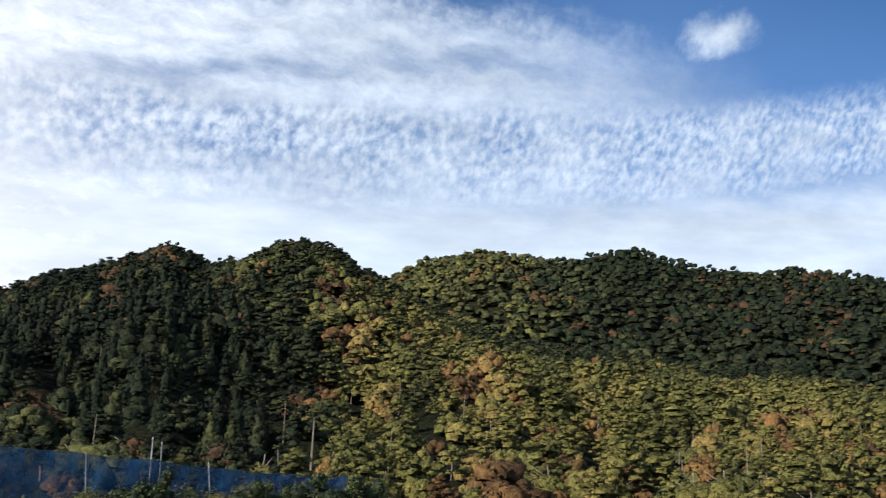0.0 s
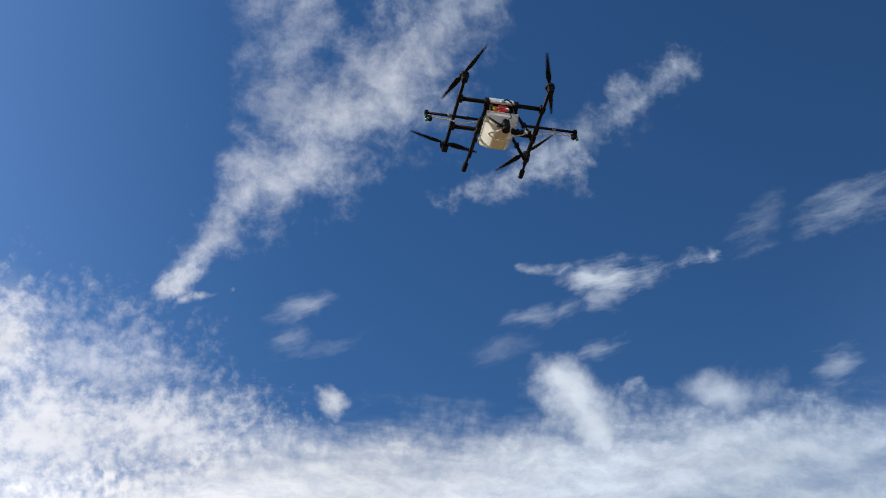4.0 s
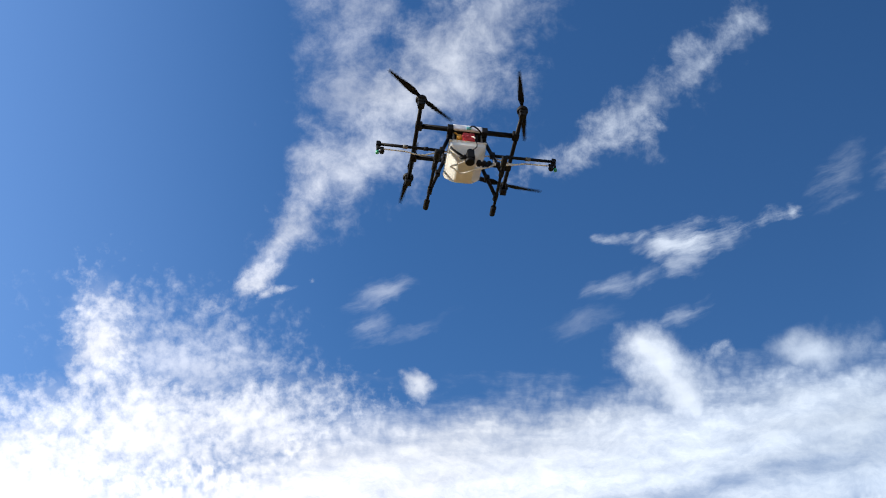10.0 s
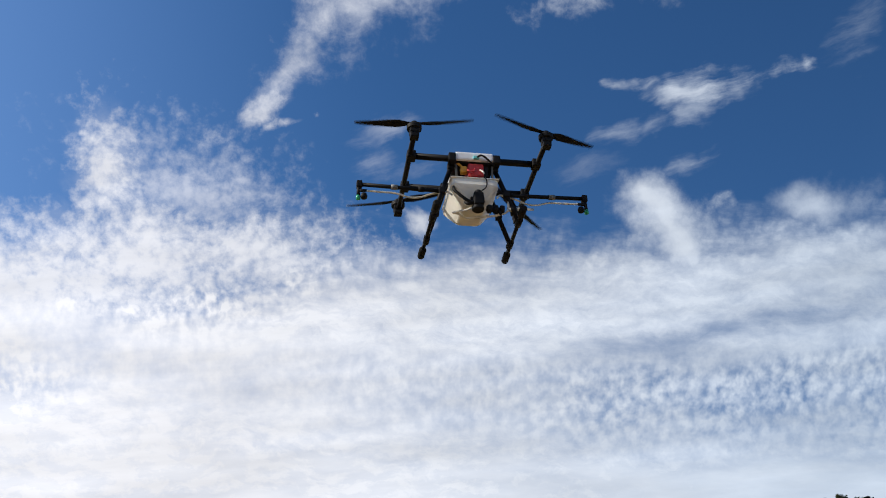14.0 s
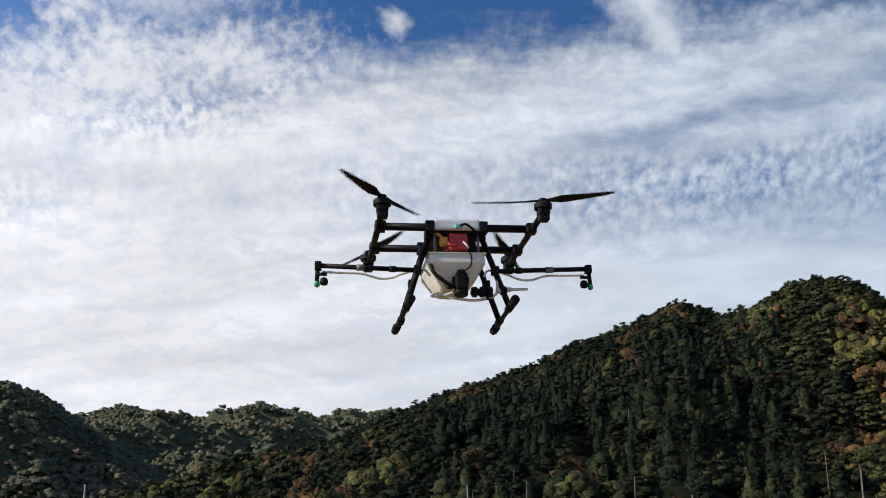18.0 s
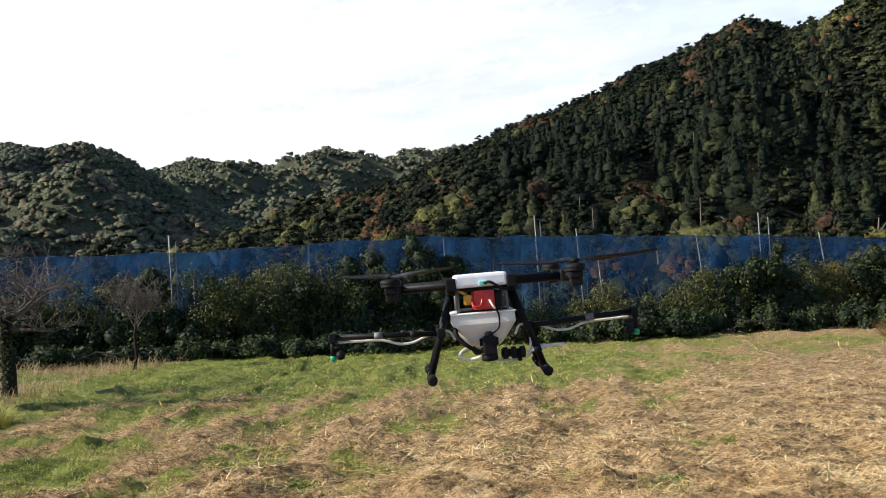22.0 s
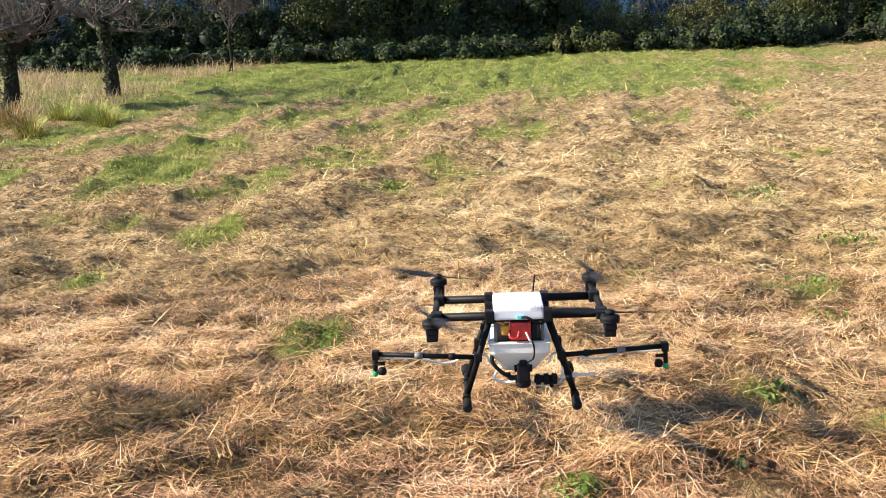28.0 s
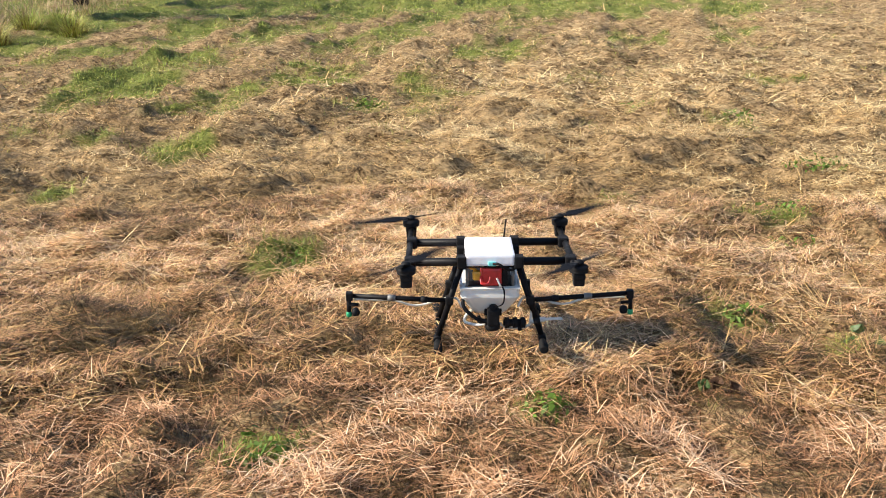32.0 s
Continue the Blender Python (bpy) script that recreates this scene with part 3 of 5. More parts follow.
def greenness(x, y):
    g = np.zeros_like(x)
    wob = fbm(x * 2.3, y * 2.3, 5) - 0.5
    for gx, gy, r, s in GREENS:
        g = np.maximum(g, s * np.clip(1.25 - np.hypot(x - gx, (y - gy) * 0.8) / r + wob * 1.5, 0, 1))
    far = np.clip((y - 5.5 + 0.5 * np.minimum(-x, 3)) / 15.0, 0, 1) * np.clip((8.0 + (y - 14) * 0.25 - x) / 6.0, 0.12, 1)
    g = np.maximum(g, far * (0.80 + 1.8 * (fbm(x * 0.45, y * 0.6, 9) - 0.42)))
    g = g + 0.50 * np.clip((1.5 - x) / 5.0, 0, 1) * np.clip((y - 4.5) / 3.5, 0, 1) * np.clip(fbm(x * 0.9 + 3, y * 1.3, 8) * 2.4 - 0.95, 0, 1)
    g = g * (1 - 0.75 * np.clip(windrow(x, y) * 1.6 - 0.1 + 2.0 * (fbm(x * 1.3, y * 1.0, 19) - 0.5), 0, 1) * np.clip((19.0 - y) / 6.0, 0.2, 1) * np.clip((y - 5.5) / 2.0, 0, 1))
    g = g * (0.78 + 0.7 * np.clip(fbm(x * 4.0, y * 4.0, 44, 3) * 2.6 - 0.85, 0, 1))
    return np.clip(g + 0.55 * (fbm(x * 1.1, y * 1.5, 3) - 0.46) + 0.5 * (fbm(x * 5.0, y * 5.0, 46, 3) - 0.5), 0, 1)


def lift(x, y):
    """Height of the field: flat under the landing place, heaps of cut hay, gently rough."""
    near = np.clip(1.0 - np.hypot(x, y - 3.6) / 1.0, 0, 1)
    rough = 0.12 * (fbm(x * 1.5, y * 1.6, 11, 4) - 0.5) + 0.13 * (np.abs(fbm(x * 3.6, y * 3.2, 12, 4) - 0.5) * 2.0 - 0.25)
    rough += 0.05 * windrow(x, y) * np.clip((y - 4.8) / 2.0, 0, 1) * fbm(x * 0.8, y * 0.8, 17, 2)
    rough += 0.10 * (np.abs(fbm(x * 6.6, y * 6.0, 14, 3) - 0.5) * 2.0 - 0.22)
    # matted clumps, and the heaps
    clump = np.clip((fbm(x * 2.1 + 5, y * 2.1, 51, 3) - 0.47) * 5.0, 0, 1)
    rough += 0.06 * clump * np.clip((y - 2.6) / 2.0, 0.25, 1) * (1 - 0.5 * np.clip((y - 15.0) / 8.0, 0, 1))
    for hx, hy, r, h in HEAPS:
        rough += 0.4 * h * np.exp(-(((x - hx) / r) ** 2 + ((y - hy) / (0.8 * r)) ** 2)) * (0.6 + 0.8 * fbm(x * 6.0, y * 6.0, 53, 2))
    edge = np.clip((34.0 - y) / 6.0, 0, 1) * np.clip((14.0 - np.abs(x)) / 4.0, 0.0, 1.0)
    return rough * (1 - 0.6 * near) * (0.3 + 0.7 * edge) - 0.02


def build_ground():
    """One sheet, finer near the landing place, out to the horizon."""
    def axis(lo, hi, fine_lo, fine_hi, fine, grow):
        c = list(np.arange(fine_lo, fine_hi, fine))
        s, x = fine, fine_hi
        while x < hi:
            c.append(x)
            s *= grow
            x += s
        s, x, left = fine, fine_lo, []
        while x > lo:
            s *= grow
            x -= s
            left.append(x)
        return np.array(left[::-1] + c)
    xs, ys = axis(-2500, 2500, -3.6, 3.6, 0.07, 1.06), axis(-2500, 3000, 2.2, 9.0, 0.065, 1.05)
    x, y = np.meshgrid(xs, ys)
    z = lift(x, y)
    n = len(xs)
    i = (np.arange(len(ys) - 1)[:, None] * n + np.arange(n - 1)[None]).ravel()
    me = sheet("ground", np.stack([x, y, z], -1), np.stack([i, i + 1, i + n + 1, i + n], -1), FIELD, greenness(x.ravel(), y.ravel()), True)
    thing("ground", "mown hay field of dry tan stubble with fresh green patches", "field", kind="structure", me=me)


build_ground()
RNG = np.random.RandomState(7)


def blades(x, y, z, length, width, lean, tint, mt, name, heading=None, bend=0.5, quads=2):
    """Bent strips, two quads each: stalks that lean, or lie, on the ground."""
    n = len(x)
    a = RNG.rand(n) * 2 * np.pi if heading is None else heading
    flat = np.stack([np.cos(a), np.sin(a), np.zeros(n)], -1)
    side = np.stack([-np.sin(a), np.cos(a), np.zeros(n)], -1) * (width / 2)[:, None]
    base = np.stack([x, y, z], -1)
    up = np.array([0, 0, 1.0])
    mid = base + flat * (length * np.sin(lean) * 0.5)[:, None] + up * (length * np.cos(lean) * 0.55)[:, None]
    tip = base + flat * (length * np.sin(np.minimum(lean + bend * RNG.rand(n), 1.6)))[:, None] + up * (length * np.cos(np.minimum(lean + bend * RNG.rand(n), 1.52)))[:, None]
    v = np.stack([base - side, base + side, mid + side * 0.8, mid - side * 0.8, tip + side * 0.25, tip - side * 0.25], 1).reshape(-1, 3)
    o = (np.arange(n) * 6)[:, None]
    if quads == 1:
        v = v.reshape(n, 6, 3)[:, (0, 1, 4, 5)].reshape(-1, 3)
        return sheet(name, v, np.arange(n * 4).reshape(-1, 4), mt, np.repeat(tint, 4))
    f = np.concatenate([o + np.array([0, 1, 2, 3]), o + np.array([3, 2, 4, 5])])
    return sheet(name, v, f, mt, np.repeat(tint, 6))


def scatter(n, r0, r1, half=32.0, power=1.0):
    a = np.radians(RNG.uniform(-half, half, n))
    r = (r0 ** power + RNG.rand(n) * (r1 ** power - r0 ** power)) ** (1 / power)
    return r * np.sin(a), r * np.cos(a)


def build_grass():
    # cut straw lying on the ground, thick near by; it lies in swirls, in layers
    for r0, r1, n, ln, wd in ((2.2, 5.8, 200000, 0.080, 0.0027), (3.3, 8.5, 170000, 0.095, 0.0044), (8.2, 16.0, 110000, 0.12, 0.009), (15.0, 31.0, 60000, 0.14, 0.015)):
        x, y = scatter(n, r0, r1, 33, 1.2)
        g = greenness(x, y)
        heap = np.clip((fbm(x * 4.5, y * 6.0, 23, 3) - 0.36) * 5, 0.55, 1)
        keep = (RNG.rand(n) > g * 0.8) & (RNG.rand(n) < heap)
        x, y, g, heap = x[keep], y[keep], g[keep], heap[keep]
        m = len(x)
        tuft = fbm(x * 3.5, y * 3.5, 21)
        swirl = fbm(x * 1.7, y * 1.7, 25) * 9.0
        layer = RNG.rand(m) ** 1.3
        # tint rises with layer: low straws dark, as painted shade between stalks
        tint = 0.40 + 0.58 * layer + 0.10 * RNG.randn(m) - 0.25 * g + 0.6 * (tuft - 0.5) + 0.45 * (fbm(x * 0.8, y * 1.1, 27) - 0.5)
        # straw nearest the eye darkened too, for its shadows and the lens's vignette
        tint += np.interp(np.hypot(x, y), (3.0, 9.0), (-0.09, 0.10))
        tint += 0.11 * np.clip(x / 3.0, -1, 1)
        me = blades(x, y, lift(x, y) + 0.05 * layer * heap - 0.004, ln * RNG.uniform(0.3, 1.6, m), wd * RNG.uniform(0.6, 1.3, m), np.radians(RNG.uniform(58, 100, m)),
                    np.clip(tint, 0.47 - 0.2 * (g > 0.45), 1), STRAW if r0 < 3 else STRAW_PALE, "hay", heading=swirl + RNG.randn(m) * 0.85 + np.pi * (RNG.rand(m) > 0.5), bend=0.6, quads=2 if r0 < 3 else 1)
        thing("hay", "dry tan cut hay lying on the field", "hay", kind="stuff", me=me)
    # standing green grass in the patches
    for r0, r1, n, ln, wd in ((2.2, 6.0, 80000, 0.05, 0.0028), (5.5, 12.0, 120000, 0.055, 0.0045), (11.0, 31.0, 120000, 0.050, 0.009)):
        x, y = scatter(n, r0, r1, 33, 1.3)
        g = greenness(x, y)
        keep = RNG.rand(n) < np.clip((g - 0.16) * 1.5, 0, 1)
        x, y, g = x[keep], y[keep], g[keep]
        m = len(x)
        me = blades(x, y, lift(x, y) - 0.004, ln * RNG.uniform(0.5, 1.4, m), wd * RNG.uniform(0.7, 1.3, m), np.radians(RNG.uniform(20, 75, m)),
                    np.clip(0.10 + 0.30 * RNG.rand(m) + 0.25 * (1 - g), 0, 0.44), STRAW if r0 < 5 else STRAW_PALE, "grass")
        thing("grass", "short fresh green grass in the mown field", "grass", kind="stuff", me=me)


build_grass()


# ---- hills and their woods ----
# skylines as heading, height in degrees over the eye, treetops included
RIDGE_NEAR = ((-30, 1.0), (-17, 1.9), (-14, 2.5), (-11.3, 3.1), (-8.8, 3.9), (-6.9, 4.8), (-4.3, 5.5), (-0.4, 6.6), (1.5, 7.6), (4.1, 8.5), (6.8, 9.6), (9.9, 10.6), (13, 12.0), (16.2, 13.2),
              (18.6, 14.0), (19.8, 13.6), (21, 13.3), (23, 13.4), (24.5, 14.3), (26.3, 14.6), (28.1, 14.3), (29.4, 13.7), (31.5, 12.9), (33.5, 11.8), (36, 10.6), (39, 9.9), (43, 9.5), (48, 9.0), (54, 8.0), (62, 6.5), (75, 4.0))
RIDGE_EAST = ((27, 9.0), (30.5, 12.4), (32.7, 13.7), (34.3, 14.1), (36.3, 14.5), (37.9, 14.5), (39.3, 14.2), (41.2, 14.2), (43.1, 14.4), (45.1, 14.8), (46.3, 14.4), (48.2, 13.8), (50, 13.5), (51.8, 13.3),
              (53.6, 13.5), (55.6, 13.2), (58.4, 12.6), (65, 11), (78, 8))
RIDGE_WEST = ((-48, 6.0), (-35, 7.2), (-27, 7.2), (-23.2, 7.7), (-21.4, 8.4), (-19.7, 7.9), (-17.9, 8.5), (-16.2, 8.0), (-14.5, 6.9), (-12, 5.5), (-9.8, 4.2), (-7.5, 3.0), (-3, 1.2))
RIDGE_FAR = ((-26, 5.5), (-17, 6.3), (-14.5, 7.0), (-12, 7.7), (-10.2, 7.3), (-7.7, 7.2), (-4.8, 8.0), (-2.6, 7.3), (-0.4, 7.3), (3.1, 8.0), (6, 8.4), (12, 8.5))


class Slope:
    """A wooded hillside: its foot, its crest, and the height between them."""

    def __init__(self, ridge, foot, crest, tree, seed, spur=0.12, power=1.15):
        self.h, self.e = np.array([a for a, _ in ridge], float), np.array([b for _, b in ridge], float)
        self.foot, self.crest, self.tree, self.seed, self.spur, self.power = foot, crest, tree, seed, spur, power

    def height(self, a, r):
        """Ground height at a heading in degrees and a distance."""
        crest = self.crest * (1 + 0.10 * (fbm(a * 0.09 + 40, a * 0 + 3, self.seed) - 0.5))
        top = EYE[2] + np.tan(np.radians(np.interp(a, self.h, self.e))) * crest - self.tree
        s = np.clip((r - self.foot) / (crest - self.foot), 0, 1)
        fold = self.spur * (fbm(a * 0.16 + 7, r * 0.008, self.seed + 3) - 0.5) * 4 * s * (1 - s)
        z = top * np.clip(s ** self.power * (1 + 0.12 * np.sin(s * 3.1)) / (1 + 0.12 * np.sin(3.1)) + fold, 0, None)
        past = np.clip((r - crest) / 160.0, 0, None)
        return np.minimum(z, top + (fbm(a * 0.8, r * 0.01, self.seed + 9) - 0.5) * 2.0) - past * 90 - 0.5 * (s <= 0)

    def build(self, name, label, mt=None):
        a = np.arange(self.h[0], self.h[-1] + 0.01, 0.3)
        r = np.concatenate([np.linspace(self.foot, self.crest * 0.9, 90), np.linspace(self.crest * 0.905, self.crest * 1.3, 40)])
        A, R = np.meshgrid(a, r)
        t = np.radians(A)
        # thickets of undergrowth on the bare slope
        thick = np.clip((R - self.foot) / 12.0, 0, 1) * self.tree * np.clip(fbm(R * np.sin(t) * 0.22 + 90, R * np.cos(t) * 0.22 + 90, self.seed + 50, 3) * 1.2 - 0.40, 0, 0.12)
        z = self.height(A, R) + thick
        n = len(a)
        i = (np.arange(len(r) - 1)[:, None] * n + np.arange(n - 1)[None]).ravel()
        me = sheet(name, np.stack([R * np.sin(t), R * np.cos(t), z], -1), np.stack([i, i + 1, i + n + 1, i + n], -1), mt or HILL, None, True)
        thing(name, label, "hill", kind="structure", me=me)


def ball():
    """A unit ball of a few triangles, open below: corners and faces."""
    bm = bmesh.new()
    bmesh.ops.create_icosphere(bm, subdivisions=1, radius=1.0)
    bm.verts.ensure_lookup_table()
    v = np.array([vt.co[:] for vt in bm.verts])
    f = np.array([[vt.index for vt in fc.verts] for fc in bm.faces if fc.calc_center_median().z > -0.6])
    bm.free()
    return v, f


BALL, BALL_FACES = ball()


def crown_shapes(count, kind, masses, sprays, leaf, seed):
    """Tree crowns one unit high, of leafy lumps fringed with sprays: 0 broadleaf domes, 1 pines in flat tiers, 2 slim conifers.
    Each gives corners, faces, shade and the way the foliage faces."""
    rs = np.random.RandomState(seed)
    unit = lambda w: w / np.linalg.norm(w, axis=-1, keepdims=True)
    out = []
    for _ in range(count):
        n = masses * sprays
        k = np.repeat(np.arange(masses), sprays)
        f = (np.arange(masses) + 0.2 + 0.6 * rs.rand(masses)) / masses
        turn = np.arange(masses) * 2.4 + rs.rand(masses)
        if kind == 0:
            q, h = 0.32 * np.sqrt(f), 0.72 - 0.36 * f - 0.10 * rs.rand(masses)
            r = (0.14 + 0.08 * rs.rand(masses)) * (1.0 if masses < 12 else 0.75) + 0.16 * (masses < 3)
            tall, rise = r * rs.uniform(0.75, 1.0, masses), 0.35
        elif kind == 1:
            h = 0.50 + 0.43 * f
            q = (0.30 - 0.28 * (h - 0.50)) * rs.uniform(0.3, 1.1, masses) * (h < 0.88)
            r = (0.21 - 0.14 * (h - 0.50)) * rs.uniform(0.6, 1.1, masses) * (1.0 if masses < 12 else 0.75) + 0.18 * (masses < 3)
            tall, rise = r * rs.uniform(0.32, 0.55, masses) + 0.15 * (masses < 3), 0.8
        else:
            h = 0.04 + 0.84 * f
            q = np.zeros(masses)
            r = 0.26 * (1.02 - h) * rs.uniform(0.7, 1.15, masses) + 0.02
            q = 0.25 * r
            tall, rise = np.full(masses, 0.11), 0.5
        rise = 1.3 if masses < 3 else rise
        c = np.stack([q * np.cos(turn), q * np.sin(turn), h], -1)
        # soft lumps of foliage
        core = 0.98 if masses < 3 else 0.86
        size = np.stack([r, r, tall], -1)
        lumps = c[:, None] + BALL[None] * size[:, None] * core * (1 + 0.24 * rs.randn(masses, len(BALL), 1))
        lump_way = unit(0.75 * BALL[None] * np.array([1, 1, 0.6]) + (unit(lumps - np.array([0, 0, 0.45])) * 0.35) + np.array([0, 0, 0.22 + 0.40 * rise]))
        lump_faces = (BALL_FACES[None] + (np.arange(masses) * len(BALL))[:, None, None]).reshape(-1, 3)
        # sprays round and over them
        d = unit(rs.randn(n, 3) * np.array([1, 1, 0.8]))
        d[:, 2] = np.where(d[:, 2] < -0.25, -d[:, 2], d[:, 2])
        at = c[k] + d * np.stack([r, r, tall], -1)[k] * rs.uniform(0.85, 1.2, n)[:, None]
        if kind == 2:
            at[:, 2] += 0.05 - 0.35 * np.hypot(at[:, 0], at[:, 1])
        facing = unit(d + np.array([0, 0, rise]))
        face = unit(facing + 0.45 * rs.randn(n, 3))
        e1 = unit(np.cross(face, rs.randn(n, 3)))
        e2 = np.cross(face, e1)
        z = (leaf * rs.uniform(0.6, 1.5, n))[:, None]
        tips = np.stack([at + e1 * z, at - e1 * z * 0.7 + e2 * z * 0.75, at - e1 * z * 0.6 - e2 * z * 0.75], 1).reshape(-1, 3)
        own = 0.022 * rs.randn(masses)
        shade = np.concatenate([np.repeat(own, len(BALL)), np.repeat(own[k] + 0.02 * rs.randn(n), 3)])
        facing = np.concatenate([lump_way.reshape(-1, 3), np.repeat(unit(facing * 0.7 + face * 0.3), 3, 0)])
        out.append((np.concatenate([lumps.reshape(-1, 3), tips]), np.concatenate([lump_faces, np.arange(n * 3).reshape(-1, 3) + masses * len(BALL)]), shade, facing))
    return out


# coarse crowns for far slopes, middling for the hillside, fine ones at its foot
SHAPES = {(kind, grade): crown_shapes(10, kind, masses, sprays, leaf, 5 + kind + masses) for kind in (0, 1, 2)
          for grade, masses, sprays, leaf in (("far", 1, 7, 0.13), ("hill", 7, 8, 0.044), ("foot", 17, 17, 0.025))}


def plant(spots, grade, name, label, category="forest", rs=RNG, mt=None):
    """One wood: spots are rows of x, y, z, height, spread, tint, kind of crown."""
    verts, faces, tints, ways, base = [], [], [], [], 0
    spots = np.asarray(spots)
    pick = rs.randint(10, size=len(spots))
    for kind in (0, 1, 2):
        for k in range(10):
            s = spots[(pick == k) & (spots[:, 6].astype(int) == kind)]
            if not len(s):
                continue
            t, f, sh, w = SHAPES[(kind, grade)][k]
            turn = rs.rand(len(s)) * 6.28
            c, sn = np.cos(turn)[:, None], np.sin(turn)[:, None]
            x, y = t[:, 0] * c - t[:, 1] * sn, t[:, 0] * sn + t[:, 1] * c
            wide = s[:, 4:5] * (1.3 if grade == "far" else 1.0)
            verts.append(np.stack([s[:, 0:1] + x * wide, s[:, 1:2] + y * wide, s[:, 2:3] + t[:, 2] * s[:, 3:4]], -1).reshape(-1, 3))
            faces.append((f[None] + (base + np.arange(len(s)) * len(t))[:, None, None]).reshape(-1, 3))
            tints.append((s[:, 5:6] + sh[None]).ravel())
            ways.append(np.stack([w[:, 0] * c - w[:, 1] * sn, w[:, 0] * sn + w[:, 1] * c, np.broadcast_to(w[:, 2], (len(s), len(w)))], -1).reshape(-1, 3))
            base += len(s) * len(t)
    me = sheet(name, np.concatenate(verts), np.concatenate(faces), mt or LEAF_HILL, np.clip(np.concatenate(tints), 0, 1), ways=np.concatenate(ways))
    thing(name, label, category, kind="stuff", me=me)


def wood(slope, count, grade, name, label, tall, colour, lo=None, hi=None, near=0.0, pines=0.5, mt=None, r_hi=None, grove=False):
    """Trees over a slope, thinned with distance; colour(a, s, n) gives the tint."""
    lo, hi = (slope.h[0] if lo is None else lo), (slope.h[-1] if hi is None else hi)
    # an even spread of stems, each a little off its place
    i = np.arange(count)
    a = lo + (hi - lo) * ((i * 0.7548777 + 0.6 * RNG.randn(count) / math.sqrt(count)) % 1.0)
    r0, r1 = slope.foot + near, r_hi or slope.crest * 1.04
    r = np.sqrt(r0 ** 2 + ((i * 0.5698403 + 0.6 * RNG.randn(count) / math.sqrt(count)) % 1.0) * (r1 ** 2 - r0 ** 2))
    z = slope.height(a, r)
    s = (r - slope.foot) / (slope.crest - slope.foot)
    t = np.radians(a)
    patch = fbm(a * 0.45, r * 0.022, slope.seed + 20)
    pine = (patch + RNG.randn(count) * 0.12) > (1 - pines)
    h = tall * np.clip(np.exp(0.2 * RNG.randn(count)), 0.6, 1.45) * (0.92 - 0.16 * np.clip(s * 2 - 1, 0, 1))
    kind, slim = pine.astype(int), np.ones(count)
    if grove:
        # tall conifers on the western shoulder, where near_tint paints shade
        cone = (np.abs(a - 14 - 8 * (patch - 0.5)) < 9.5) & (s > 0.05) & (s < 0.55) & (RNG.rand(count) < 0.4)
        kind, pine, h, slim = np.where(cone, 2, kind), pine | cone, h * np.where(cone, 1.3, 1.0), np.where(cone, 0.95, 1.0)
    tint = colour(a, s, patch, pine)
    plant(np.stack([r * np.sin(t), r * np.cos(t), z - 0.12 * h, h, slim * h * np.where(pine, RNG.uniform(0.7, 1.0, count), RNG.uniform(0.75, 1.15, count)), tint, kind], -1), grade, name, label, mt=mt)


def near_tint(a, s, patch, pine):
    """Conifers on the western shoulder and along the crest, tinted darker there as painted shade; rust and ochre
    between, light olive at the eastern foot, raised as painted sun.
    """
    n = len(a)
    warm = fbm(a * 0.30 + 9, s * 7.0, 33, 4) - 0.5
    # grove, crest and west darken the tint as shade; low lightens it as sun
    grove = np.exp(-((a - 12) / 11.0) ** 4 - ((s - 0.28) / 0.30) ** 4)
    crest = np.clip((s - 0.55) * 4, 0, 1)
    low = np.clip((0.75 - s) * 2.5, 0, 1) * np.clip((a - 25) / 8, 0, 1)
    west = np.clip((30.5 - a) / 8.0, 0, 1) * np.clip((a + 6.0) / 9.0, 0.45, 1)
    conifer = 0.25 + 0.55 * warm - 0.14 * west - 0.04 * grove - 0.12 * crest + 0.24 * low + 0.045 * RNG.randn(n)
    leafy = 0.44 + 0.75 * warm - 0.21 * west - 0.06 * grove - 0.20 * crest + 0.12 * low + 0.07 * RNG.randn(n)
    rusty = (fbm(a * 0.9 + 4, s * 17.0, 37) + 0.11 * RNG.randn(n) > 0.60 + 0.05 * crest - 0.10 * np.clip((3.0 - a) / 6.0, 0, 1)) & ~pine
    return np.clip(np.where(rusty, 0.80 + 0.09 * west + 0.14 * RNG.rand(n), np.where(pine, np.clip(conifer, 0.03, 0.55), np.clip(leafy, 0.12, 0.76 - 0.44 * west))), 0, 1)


def east_tint(a, s, patch, pine):
    """Pines to the east, darkened in tint to paint shade over the ridge; olive and brown on the western flank."""
    n = len(a)
    # east of the flank the low tint stands for cloud shadow
    flank = np.clip((43.0 - a + 6 * (patch - 0.5)) / 4.0, 0, 1)
    rust = (fbm(a * 0.6 + 2, s * 5.0, 39) + 0.10 * RNG.randn(n) > 0.60) & ~pine
    return np.clip(np.where(rust, 0.97 - 0.08 * flank + 0.03 * RNG.rand(n), np.where(pine, 0.10 + 0.19 * flank, 0.18 + 0.24 * flank + 0.4 * (patch - 0.5)) + 0.05 * RNG.randn(n)), 0.0, 1.0)


def far_tint(a, s, patch, pine):
    brown = fbm(a * 0.7 + 1, s * 8.0, 41) + 0.06 * RNG.randn(len(a)) > 0.58
    return np.clip(np.where(brown & ~pine, 0.82, 0.36 + 0.8 * (patch - 0.5)) + 0.09 * RNG.randn(len(a)), 0.0, 1.0)


